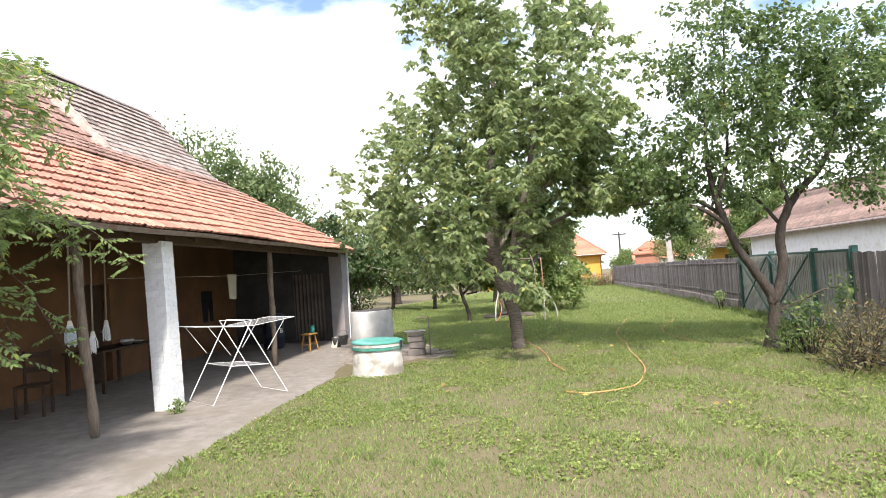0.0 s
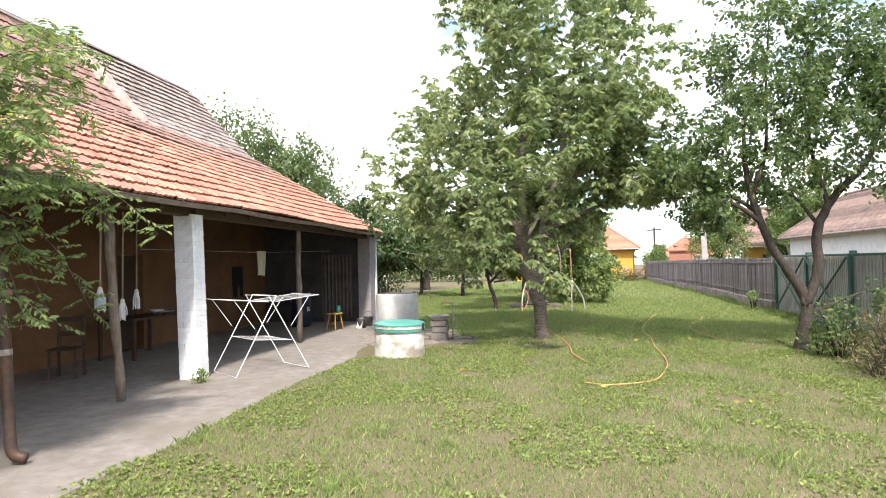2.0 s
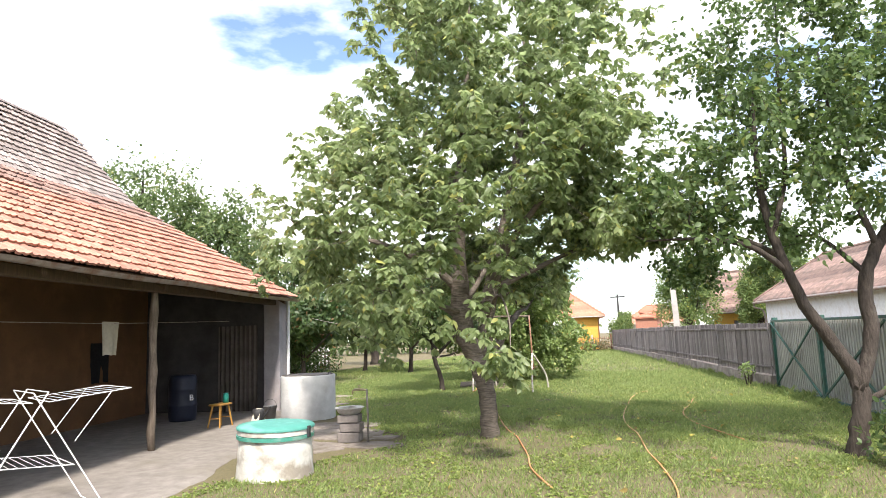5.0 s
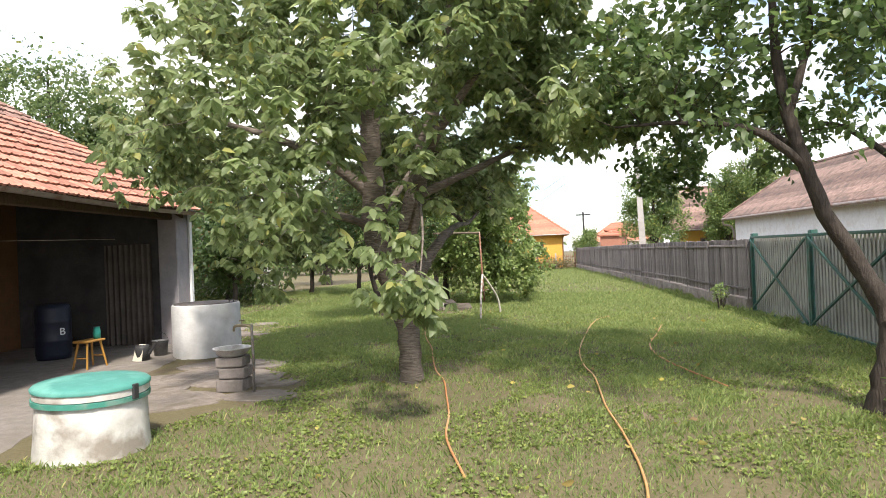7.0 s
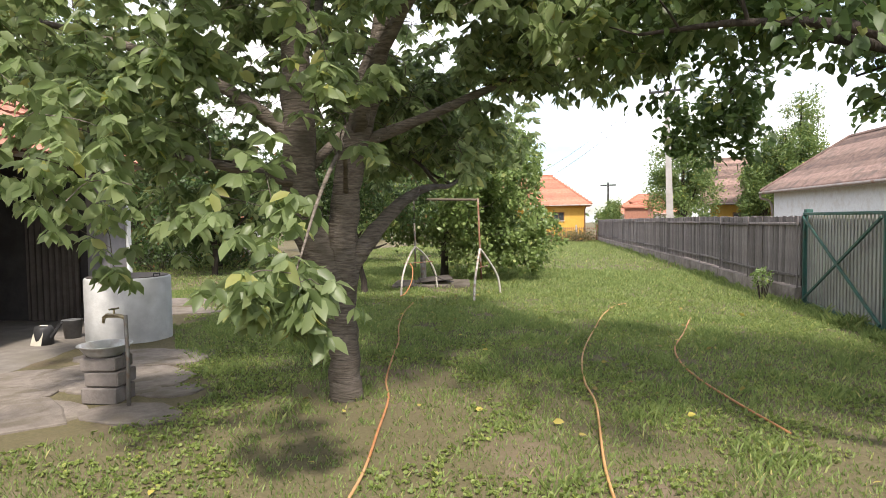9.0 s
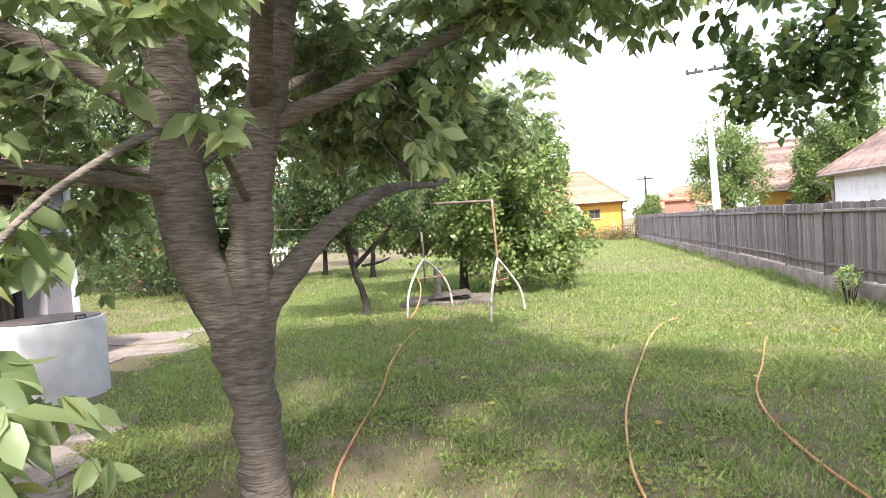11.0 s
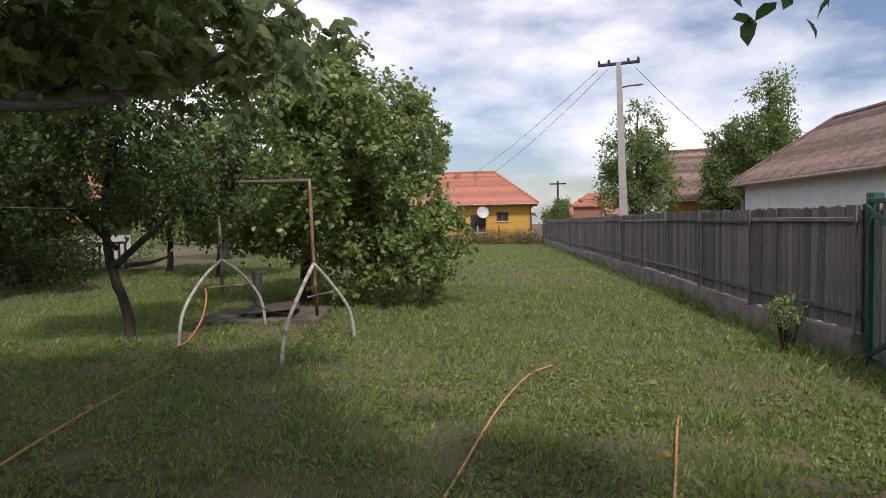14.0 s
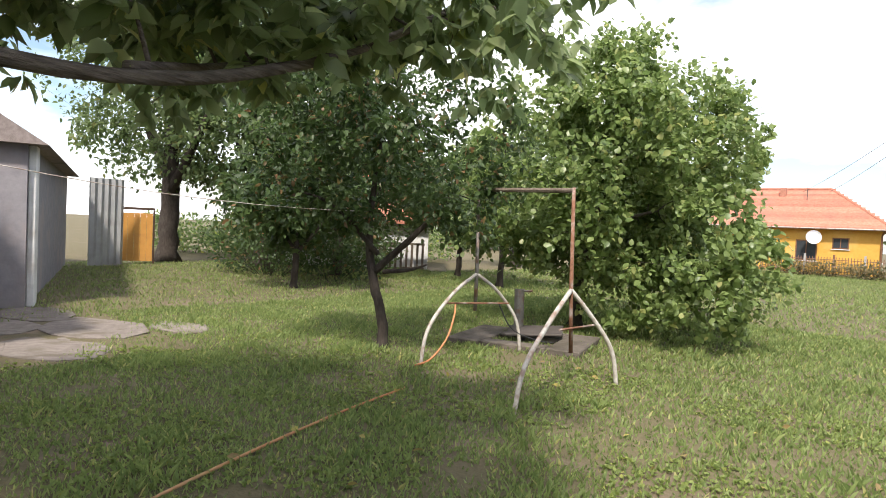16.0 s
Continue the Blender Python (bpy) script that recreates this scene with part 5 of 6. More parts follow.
# ---- houses beyond ----
def hip_house(name, m, w, dpt, h, rise, over, wall, roofm, label, windows, hips=(True, True), gutter_on=True):
    """House on a w x dpt plan, local x along its front, front at y = 0; windows: (x, z, width, height, side)."""
    root = thing(name, m, label, "house")
    t = 0.3
    body = MB().box(0, 0, -1.2, w, t, h).box(0, dpt - t, -1.2, w, dpt, h).box(0, t, -1.2, t, dpt - t, h).box(w - t, t, -1.2, w, dpt - t, h)
    part("wall", body, M[wall], root)
    a0 = dpt / 2 if hips[0] else 0
    a1 = dpt / 2 if hips[1] else 0
    rp = MB()
    x0, x1, y0, y1 = -over, w + over, -over, dpt + over
    hz = h - 0.05
    r0 = (x0 + a0 * hips[0], dpt / 2, h + rise)
    r1 = (x1 - a1 * hips[1], dpt / 2, h + rise)
    rp.add([(x0, y0, hz), (x1, y0, hz), (x1, y1, hz), (x0, y1, hz), r0, r1, (x0, y0, hz - 0.08), (x1, y0, hz - 0.08), (x1, y1, hz - 0.08), (x0, y1, hz - 0.08)],
           [(0, 1, 5, 4), (1, 2, 5), (2, 3, 4, 5), (3, 0, 4), (6, 7, 1, 0), (7, 8, 2, 1), (8, 9, 3, 2), (9, 6, 0, 3), (9, 8, 7, 6)])
    roofp = part("roof", rp, M[roofm], root)
    # courses of tiles as raised lines down to the eaves
    rows = int(math.hypot(dpt / 2 + over, rise) / 0.34)
    cs = MB()
    for i in range(rows):
        f = i / rows
        a, b = Vector((x0, y0, hz)).lerp(Vector(r0), f), Vector((x1, y0, hz)).lerp(Vector(r1), f)
        cs.add([a + Vector((0, -0.01, 0.0)), b + Vector((0, -0.01, 0.0)), b + Vector((0, 0.02, 0.06)), a + Vector((0, 0.02, 0.06)), a + Vector((0, 0.33, 0.02 + 0.33 * rise / (dpt / 2))), b + Vector((0, 0.33, 0.02 + 0.33 * rise / (dpt / 2)))], [(0, 1, 2, 3), (3, 2, 5, 4)])
        for e0, e1, ra, sgn in (((x1, y0, hz), (x1, y1, hz), r1, 1), ((x0, y1, hz), (x0, y0, hz), r0, -1)):
            a, b = Vector(e0).lerp(Vector(ra), f), Vector(e1).lerp(Vector(ra), f)
            cs.add([a + Vector((0.01 * sgn, 0, 0)), b + Vector((0.01 * sgn, 0, 0)), b + Vector((-0.02 * sgn, 0, 0.06)), a + Vector((-0.02 * sgn, 0, 0.06))], [(0, 1, 2, 3)])
    part("tiling", cs, M[roofm], roofp)["kind"] = "stuff"
    for p, q in (((x0, y0, hz), r0), ((x1, y0, hz), r1), (r0, r1)):
        part("ridge", MB().tube([Vector(p) + Vector((0, 0, 0.03)), Vector(q) + Vector((0, 0, 0.03))], 0.09, 6), M[roofm], roofp)
    if gutter_on:
        part("gutter", MB().tube([(x0, y0 - 0.05, hz - 0.06), (x1, y0 - 0.05, hz - 0.06)], 0.06, 8), M["zinc"], root)
    for x, z, ww, hh, side in windows:
        mw = pose(x, 0, z) if side == "front" else pose(w, x, z, 0, 0, 90) if side == "right" else pose(0, x, z, 0, 0, -90)
        win = part("window", MB().box(0, -0.02, 0, ww, 0.05, hh, 0.006), M["winframe"], root, m=mw)
        part("pane", MB().box(0.07, -0.03, 0.07, ww / 2 - 0.03, -0.022, hh - 0.07), M["glass"], win)
        part("pane", MB().box(ww / 2 + 0.03, -0.03, 0.07, ww - 0.07, -0.022, hh - 0.07), M["glass"], win)
        part("sill", MB().box(-0.06, -0.09, -0.06, ww + 0.06, -0.022, -0.005, 0.01), M["plaster"], win)
    return root


# yellow house at the far end
yh = hip_house("yellow_house", pose(-15.6, 57.7, -0.2, 0, 0, 8), 11.2, 7.0, 2.95, 2.6, 0.5, "yellowwall", "redroof", "yellow rendered village house with red hipped roof",
               [(6.6, 0.8, 1.2, 1.3, "front"), (8.6, 1.6, 0.9, 0.7, "front"), (2.5, 0.9, 1.2, 1.2, "front"), (1.4, 0.8, 0.9, 1.3, "right"), (3.8, 0.8, 0.9, 1.3, "right")])
part("downpipe", MB().tube([(11.15, -0.08, 0), (11.15, -0.08, 2.5), (11.3, -0.5, 2.85)], 0.05, 8), M["winframe"], yh)
sd = part("satellite_dish", MB().lathe([(0.0, 0.0), (0.2, 0.02), (0.36, 0.07), (0.45, 0.13), (0.44, 0.14), (0.35, 0.085), (0.0, 0.015)], 20), M["dish"], yh, m=pose(7.6, -0.55, 2.25, 75, 0, 15))
part("bracket", MB().tube([(0, 0, 0), (0, 0, -0.4)], 0.025, 6), M["darkmetal"], sd)
part("chimney", MB().box(5.2, 2.6, 3.5, 5.6, 3.0, 5.6, 0.02), M["brick"], yh)
part("aerial", MB().tube([(6.9, 2.2, 4.2), (6.9, 2.2, 5.6)], 0.02, 5), M["darkmetal"], yh)
# front fence of that house
ff = thing("garden_fence", pose(-13.5, 55.0, gz(-12, 54)), "rusty wire and slat fence in front of the yellow house", "fence")
for k in range(8):
    part("post", MB().box(-0.05, -0.05, -0.1, 0.05, 0.05, 1.25, 0.01), M["rust"] if k % 2 else M["polecon"], ff, m=pose(k * 1.5, -k * 0.2, 0))
for k in range(70):
    part("picket", MB().box(-0.018, -0.01, 0.12, 0.018, 0.01, 1.1, 0.0), M["rust"], ff, m=pose(0.1 + k * 0.15, -0.02 * k, 0))
for z in (0.3, 0.95):
    part("rail", MB().tube([(0, 0.03, z), (10.5, -1.37, z)], 0.018, 5), M["rust"], ff)

# white house behind the gate
WH = math.degrees(math.atan2(22.8 - 29.5, 6.2 - 4.6))
wh = hip_house("white_house", pose(6.35, 37.4, 0.15, 0, 0, WH), 20.0, 4.4, 2.55, 2.0, 0.4, "whitewash", "brownroof", "long white-walled house with faded brown tiled roof", [], hips=(True, False))
part("downpipe", MB().tube(smooth_path([(-0.4, -0.42, 2.4), (-0.38, -0.4, 2.2), (-0.05, -0.08, 1.9), (-0.05, -0.08, 0.0)], 4), 0.045, 8), M["zinc"], wh)
# brown-roofed house and chimney further back
bh = hip_house("brown_house", pose(4.3, 47.0, -0.2, 0, 0, -6), 6.5, 7.0, 2.6, 2.8, 0.5, "yellowwall", "brownroof", "ochre house with steep faded red roof among trees", [(1.2, 0.9, 0.9, 1.1, "front")], hips=(False, True))
part("chimney", MB().box(4.2, 2.6, 4.2, 4.6, 3.0, 5.6, 0.02), M["brick"], bh)
part("bargeboard", MB().tube([(-0.5, -0.5, 2.5), (-0.5, 3.5, 5.2)], 0.06, 5), M["whitepaint"], bh)
hip_house("brick_outhouse", pose(-1.2, 56.0, -0.3, 0, 0, -5), 1.7, 3.5, 2.7, 0.4, 0.15, "brick", "redroof", "small red brick outbuilding with low roof", [], gutter_on=False)
hip_house("distant_house", pose(-3.6, 76.0, -0.6, 0, 0, 5), 7, 6, 2.6, 2.0, 0.4, "plaster", "redroof", "distant low house with red roof", [(1.5, 0.9, 1.0, 1.0, "front")])

# utility pole with crossarm, lamp and wires
pole = thing("utility_pole", pose(2.1, 36.5, gz(1.8, 36.5), 0, -1.6, 0), "tall grey concrete utility pole with crossarm", "utility pole")
part("shaft", MB().add([(sx * w, sy * w * 0.8, z) for z, w in ((0, 0.17), (7.3, 0.09)) for sx, sy in ((-1, -1), (1, -1), (1, 1), (-1, 1))], [(3, 2, 1, 0), (4, 5, 6, 7), (0, 1, 5, 4), (1, 2, 6, 5), (2, 3, 7, 6), (3, 0, 4, 7)]), M["polecon"], pole)
part("crossarm", MB().box(-0.75, -0.06, 7.2, 0.75, 0.06, 7.3, 0.01), M["darkmetal"], pole)
for x in (-0.7, -0.35, 0.35, 0.7):
    part("insulator", MB().lathe([(0.0, 7.3), (0.04, 7.3), (0.05, 7.36), (0.03, 7.42), (0.0, 7.44)], 8, x, 0), M["darkmetal"], pole)
part("lamp_arm", MB().tube([(0, 0, 6.35), (0.45, -0.1, 6.4)], 0.025, 6), M["darkmetal"], pole)
part("lamp_head", MB().box(0.35, -0.2, 6.36, 0.85, -0.02, 6.44, 0.03), M["dish"], pole)
for tag, a, b in (("overhead_wire", (2.5, 36.5, 7.0), (9.7, 48.0, 3.2)), ("overhead_wire", (1.15, 36.5, 7.0), (-13.0, 70.0, 5.0)), ("overhead_wire", (1.5, 36.5, 7.0), (-11.0, 70.0, 5.0))):
    pts = [Vector(a).lerp(Vector(b), t) - Vector((0, 0, 1.6 * t * (1 - t))) for t in np.linspace(0, 1, 14)]
    tagged(part(tag, MB().tube(pts, 0.012, 4), M["darkmetal"], None), "thin dark overhead electric wire", "wire", "overhead wires")
fp = thing("utility_pole", pose(-5.0, 85.0, -0.8), "distant dark utility pole", "utility pole")
part("shaft", MB().tube([(0, 0, 0), (0, 0, 6.6)], [0.16, 0.1], 8), M["darkmetal"], fp)
part("crossarm", MB().box(-0.9, -0.06, 6.2, 0.9, 0.06, 6.35), M["darkmetal"], fp)

# outbuilding on the garden's other side
ob = hip_house("outbuilding", pose(-18.3, 26.3, 0, 0, 0, 52), 5.5, 4.5, 1.8, 2.4, 0.35, "plaster", "redroof", "old whitewashed outbuilding with red tiled roof", [(0.8, 0.7, 0.7, 0.8, "front")], hips=(False, False), gutter_on=False)
for x0 in (3.4, 4.4):
    pl = part("rack", MB().box(x0, -0.5, 0, x0 + 0.9, -0.44, 0.08), M["oldwood"], ob)
    for k in range(5):
        part("slat", MB().box(x0 + k * 0.2, -0.5, 0.08, x0 + 0.08 + k * 0.2, -0.45, 0.9), M["oldwood"], pl)
    part("slat", MB().box(x0, -0.52, 0.9, x0 + 0.9, -0.44, 0.98), M["oldwood"], pl)


# ---- things in the yard ----
def well():
    root = thing("well", pose(-2.55, 8.3, 0, 0, 1.5, 0), "round whitewashed concrete well with faded teal lid", "well")
    part("well_wall", MB().lathe([(0.47, -0.05), (0.455, 0.1), (0.445, 0.27), (0.435, 0.46), (0.42, 0.48), (0.0, 0.48)], 40, wobble=0.03), M["wellwall"], root, smooth=True)
    part("rim_band", MB().lathe([(0.435, 0.45), (0.462, 0.455), (0.464, 0.495), (0.435, 0.5)], 40), M["greenband"], root, "green painted band")
    part("collar", MB().lathe([(0.44, 0.503), (0.455, 0.505), (0.455, 0.56), (0.43, 0.565)], 40, wobble=0.015), M["wellwall"], root)
    part("lid", MB().lathe([(0.465, 0.562), (0.468, 0.585), (0.445, 0.603), (0.3, 0.625), (0.0, 0.637)], 40), M["teal"], root, "faded teal sheet lid", smooth=True)
    part("hasp", MB().box(0.455, -0.03, 0.47, 0.48, 0.03, 0.6, 0.006), M["darkmetal"], root)


well()
ring = thing("concrete_ring", pose(-5.15, 13.15, 0) @ Matrix.Diagonal((1.12, 1.12, 1.13, 1)), "large pale concrete ring used as a water tank", "water tank")
part("ring_wall", MB().lathe([(0.5, -0.05), (0.5, 0.76), (0.485, 0.78), (0.44, 0.78), (0.43, 0.4), (0.43, 0.05)], 44, wobble=0.012), M["ring"], ring, smooth=True)
part("cover", MB().lathe([(0.47, 0.775), (0.47, 0.79), (0.3, 0.792), (0.0, 0.792)], 44), M["sheet_dark"], ring, "dark flat sheet cover")
part("handle", MB().tube([(0.46, -0.05, 0.78), (0.46, -0.05, 0.82), (0.46, 0.05, 0.82), (0.46, 0.05, 0.78)], 0.008, 6), M["darkmetal"], ring)

stand = thing("block_stand", pose(-2.78, 10.62, 0, 0, 0, 14), "stack of grey cement blocks", "block stand")
for k, (x, y, w0, h0) in enumerate(((0, 0, 0.34, 0.15), (0.02, 0.01, 0.32, 0.13), (-0.01, 0, 0.33, 0.12))):
    z = (0, 0.16, 0.3)[k]
    part("block", MB().box(x - w0 / 2, y - 0.15, z, x + w0 / 2, y - 0.005, z + h0, 0.012), M["greyblock"], stand, m=pose(0, 0, 0, 0, 0, k * 2 - 2))
    part("block", MB().box(x - w0 / 2, y + 0.005, z, x + w0 / 2, y + 0.15, z + h0, 0.012), M["greyblock"], stand, m=pose(0, 0, 0, 0, 0, 1 - k))
basin = part("basin", MB().lathe([(0.0, 0.435), (0.13, 0.435), (0.17, 0.46), (0.215, 0.53), (0.235, 0.535), (0.232, 0.542), (0.21, 0.538), (0.165, 0.468), (0.0, 0.445)], 28), M["enamel"], None, m=pose(-2.78, 10.6, -0.012), smooth=True)
tagged(basin, "dented grey enamel wash basin on the blocks", "basin")
tap = thing("garden_tap", pose(-2.42, 10.5, 0), "standpipe with tarnished brass garden tap", "tap")
part("standpipe", MB().tube([(0, 0, -0.05), (0.01, 0, 0.4), (0, 0, 0.82)], 0.017, 8), M["pipe"], tap, smooth=True)
part("tap_body", MB().tube([(0, 0, 0.8), (-0.08, 0, 0.81), (-0.2, -0.01, 0.81), (-0.24, -0.01, 0.79), (-0.245, -0.01, 0.74)], [0.02, 0.018, 0.02, 0.016, 0.013], 8), M["brass"], tap, smooth=True)
part("tap_handle", MB().tube([(-0.13, -0.05, 0.87), (-0.13, 0.05, 0.87)], 0.009, 6).tube([(-0.13, 0, 0.81), (-0.13, 0, 0.87)], 0.009, 6), M["brass"], tap)

# concrete slabs round the tap and behind the tank
slabs = thing("slab_path", pose(0, 0, 0), "uneven concrete slabs set in the lawn", "paving", kind="structure")
rs = random.Random(12)
for cx, cy, rx, ry in ((-3.5, 11.3, 0.9, 0.7), (-3.4, 9.9, 0.8, 0.6), (-4.2, 10.7, 0.7, 0.8), (-3.9, 12.2, 0.8, 0.5), (-2.25, 10.35, 0.5, 0.3), (-3.05, 10.15, 0.45, 0.35), (-3.1, 11.0, 0.5, 0.38), (-3.75, 10.4, 0.4, 0.45), (-3.9, 11.4, 0.45, 0.45), (-2.5, 11.05, 0.35, 0.25), (-3.6, 12.4, 0.5, 0.4), (-4.3, 9.9, 0.5, 0.4), (-4.4, 12.0, 0.35, 0.3), (-6.4, 15.6, 0.9, 0.55), (-7.5, 16.4, 0.9, 0.6), (-6.9, 14.8, 0.8, 0.5), (-8.3, 15.4, 0.8, 0.6), (-7.0, 17.4, 0.6, 0.35), (-9.2, 16.2, 0.8, 0.5)):
    nn = 9
    a0 = rs.random()
    ring_pts = [(rx * (1 + rs.uniform(-0.15, 0.15)) * math.cos(a0 + 6.283 * k / nn), ry * (1 + rs.uniform(-0.15, 0.15)) * math.sin(a0 + 6.283 * k / nn)) for k in range(nn)]
    mb = MB()
    for f, z in ((1.0, -0.05), (1.0, 0.008), (0.97, 0.016)):
        mb.v += [(x * f, y * f, z + (0.004 * math.sin(3 * x) if z > 0 else 0)) for x, y in ring_pts]
    for i in range(2):
        for k in range(nn):
            mb.f.append((i * nn + k, i * nn + (k + 1) % nn, (i + 1) * nn + (k + 1) % nn, (i + 1) * nn + k))
    mb.f.append(tuple(range(2 * nn, 3 * nn)))
    part("slab", mb, M["slab"], slabs, m=pose(cx, cy, rs.uniform(-0.006, 0.01), rs.uniform(-1, 1), rs.uniform(-1, 1), 0))


# hoses
def hose(points, mname, label):
    rnd = random.Random(len(points))
    pts = smooth_path([(x, y, 0.016 + rnd.uniform(0, 0.012)) for x, y in points], 8)
    tagged(part("garden_hose", MB().tube(pts, 0.0105, 8), M[mname], None, smooth=True), label, "hose", "garden hoses")


hose([(-2.62, 17.6), (-2.3, 16.4), (-1.8, 15.0), (-1.3, 13.85), (-0.98, 12.95), (-0.6, 11.95), (-0.3, 11.35), (0.0, 10.5), (0.24, 9.8), (0.45, 9.05), (0.85, 8.2)], "hose", "faded orange garden hose lying on the lawn")
hose([(1.3, 18.3), (1.12, 17.9), (1.04, 16.8), (1.05, 15.5), (1.08, 14.3), (1.14, 13.4), (1.3, 12.4), (1.48, 11.7), (1.68, 10.35), (1.86, 9.5), (2.02, 8.6), (2.06, 7.9), (1.98, 6.9), (1.5, 6.45), (1.15, 6.5)], "hose_y", "yellow-orange garden hose curving across the lawn")
hose([(2.42, 17.1), (2.35, 16.6), (2.25, 15.5), (2.13, 14.4), (2.18, 13.6), (2.35, 12.85), (2.6, 12.1), (2.9, 11.4)], "hose", "orange garden hose lying in the grass")


# old swing frame of bent pipes
def swing():
    root = thing("swing_frame", pose(0, 0, 0), "old swing frame of bent pipes with flaking paint", "swing frame")
    jx, jy, jz = -1.69, 19.0, 1.0
    part("post", MB().tube([(jx + 0.02, jy + 0.02, 0.35), (jx, jy, jz), (jx - 0.03, jy, 2.05)], [0.022, 0.022, 0.019], 8), M["rust"], root, "rusty upright pipe", smooth=True)
    for fx, fy in ((-1.45, 17.75), (-1.38, 19.5)):
        pts = smooth_path([(jx, jy, jz), (jx + (fx - jx) * 0.42, jy + (fy - jy) * 0.42, jz - 0.27), (jx + (fx - jx) * 0.85, jy + (fy - jy) * 0.85, jz - 0.62), (fx, fy, -0.03)], 6)
        part("leg", MB().tube(pts, 0.024, 8), M["palepipe"], root, smooth=True)
    part("stay", MB().tube([(jx + 0.06, jy - 0.28, 0.62), (jx + 0.02, jy + 0.5, 0.6)], 0.012, 6), M["rust"], root)
    bx, by, bz = -3.36, 19.5, 1.02
    part("post", MB().tube([(bx, by, 0.55), (bx, by, bz), (bx - 0.02, by, 2.1)], [0.022, 0.024, 0.022], 8), M["pipe"], root, smooth=True)
    for fx, fy in ((-3.27, 18.45), (-3.06, 20.1)):
        pts = smooth_path([(bx, by, bz), (bx + (fx - bx) * 0.45, by + (fy - by) * 0.45, bz - 0.22), (bx + (fx - bx) * 0.88, by + (fy - by) * 0.88, bz - 0.6), (fx, fy, -0.03)], 6)
        part("leg", MB().tube(pts, 0.022, 8), M["palepipe"], root, smooth=True)
    part("stay", MB().tube([(bx - 0.1, by - 0.45, 0.66), (bx + 0.3, by + 0.3, 0.66)], 0.012, 6), M["rust"], root)
    part("top_bar", MB().tube([(jx - 0.03, jy, 2.02), (bx - 0.02, by, 2.08)], 0.026, 8), M["oldwood"], root)


swing()
tagged(part("hose_end", MB().tube(smooth_path([(-3.3, 19.05, 0.66), (-3.18, 18.9, 0.55), (-3.15, 18.75, 0.3), (-3.2, 18.55, 0.08), (-3.25, 18.35, 0.02)], 6), 0.012, 8), M["hose"], None, smooth=True), "orange hose end hung over the swing frame", "hose", "garden hoses")
tagged(part("cable", MB().tube(smooth_path([(-3.06, 19.6, 0.66), (-3.0, 19.8, 0.35), (-2.85, 20.1, 0.2), (-2.75, 20.4, 0.14)], 6), 0.008, 6), M["darkmetal"], None), "thin dark cable drooping from the swing frame", "cable")

# old cistern slab with an open hatch
cis = thing("cistern", pose(-3.4, 20.7, -0.03, 0, 0, 18), "low concrete cistern slab with a dark open hatch", "cistern")
for x0, x1, y0, y1 in ((-0.95, -0.45, -0.6, 0.8), (0.45, 0.9, -0.6, 0.8), (-0.446, 0.446, -0.6, -0.35), (-0.446, 0.446, 0.2, 0.8)):
    part("slab", MB().box(x0, y0, -0.05, x1, y1, 0.11, 0.015), M["cistern"], cis)
# solid black block in the opening, in place of the shade down the hatch
part("hatch_void", MB().box(-0.446, -0.346, -0.04, 0.446, 0.196, 0.03), M["black"], cis)
part("hatch_lid", MB().box(-0.3, -0.05, 0, 0.5, 0.5, 0.03, 0.006), M["sheet_dark"], cis, m=pose(0.0, 0.05, 0.14, 5, -4, 12))
part("pump", MB().tube([(-0.25, 0.45, 0.12), (-0.26, 0.45, 0.75)], 0.075, 12), M["pipe"], cis, "grey vertical pump pipe")
part("pump_arm", MB().tube([(-0.26, 0.45, 0.72), (-0.05, 0.4, 0.74)], 0.018, 6), M["pipe"], cis)

# rear annex: lilac wall, corrugated sheet, ochre board door, path strip
annex = thing("rear_annex", pose(-18.9, 19.5, 0, 0, 0, -20), "rear farm annex with lilac wall and tiled roof", "outbuilding")
part("wall", MB().box(0, -4.5, 0, 9.5, 0.0, 2.7), M["lilacwall"], annex)
part("roof", MB().add([(-0.2, 0.3, 2.6), (9.7, 0.3, 2.6), (9.7, -2.3, 4.3), (-0.2, -2.3, 4.3), (9.7, -4.8, 2.6), (-0.2, -4.8, 2.6)], [(0, 1, 2, 3), (3, 2, 4, 5), (1, 4, 2), (0, 3, 5), (0, 5, 4, 1)]), M["tile_grey"], annex)
part("pilaster", MB().box(9.0, 0.003, 0, 9.4, 0.12, 2.6, 0.015), M["plaster"], annex)
def sheet_panel(m, w, h, pitch, depth, mname, label):
    root = thing("corrugated_panel", m, label, "metal panel")
    part("sheet", corrugated(w, h, pitch, depth), M[mname], root)
    for z in (0.3, h * 0.5, h - 0.3):
        part("batten", MB().box(0.02, depth + 0.002, z, w - 0.02, depth + 0.035, z + 0.06, 0.004), M["darkwood"], root)


sheet_panel(pose(-18.45, 19.95, 0, 0, 0, 98), 1.05, 2.6, 0.2, 0.025, "sheet", "tall grey corrugated metal panel")
yd = thing("ochre_door", pose(-19.2, 21.15, 0, 0, 0, 68), "ochre painted board door in a dark frame", "door")
for k in range(5):
    part("board", MB().box(k * 0.18, -0.02, 0.1, k * 0.18 + 0.175, 0.02, 1.62, 0.004), M["yellowpanel"], yd)
for x in (-0.06, 0.902):
    part("jamb", MB().box(x, -0.04, 0, x + 0.055, 0.05, 1.72, 0.006), M["darkwood"], yd)
part("lintel", MB().box(-0.06, -0.04, 1.722, 0.957, 0.05, 1.8, 0.006), M["darkwood"], yd)
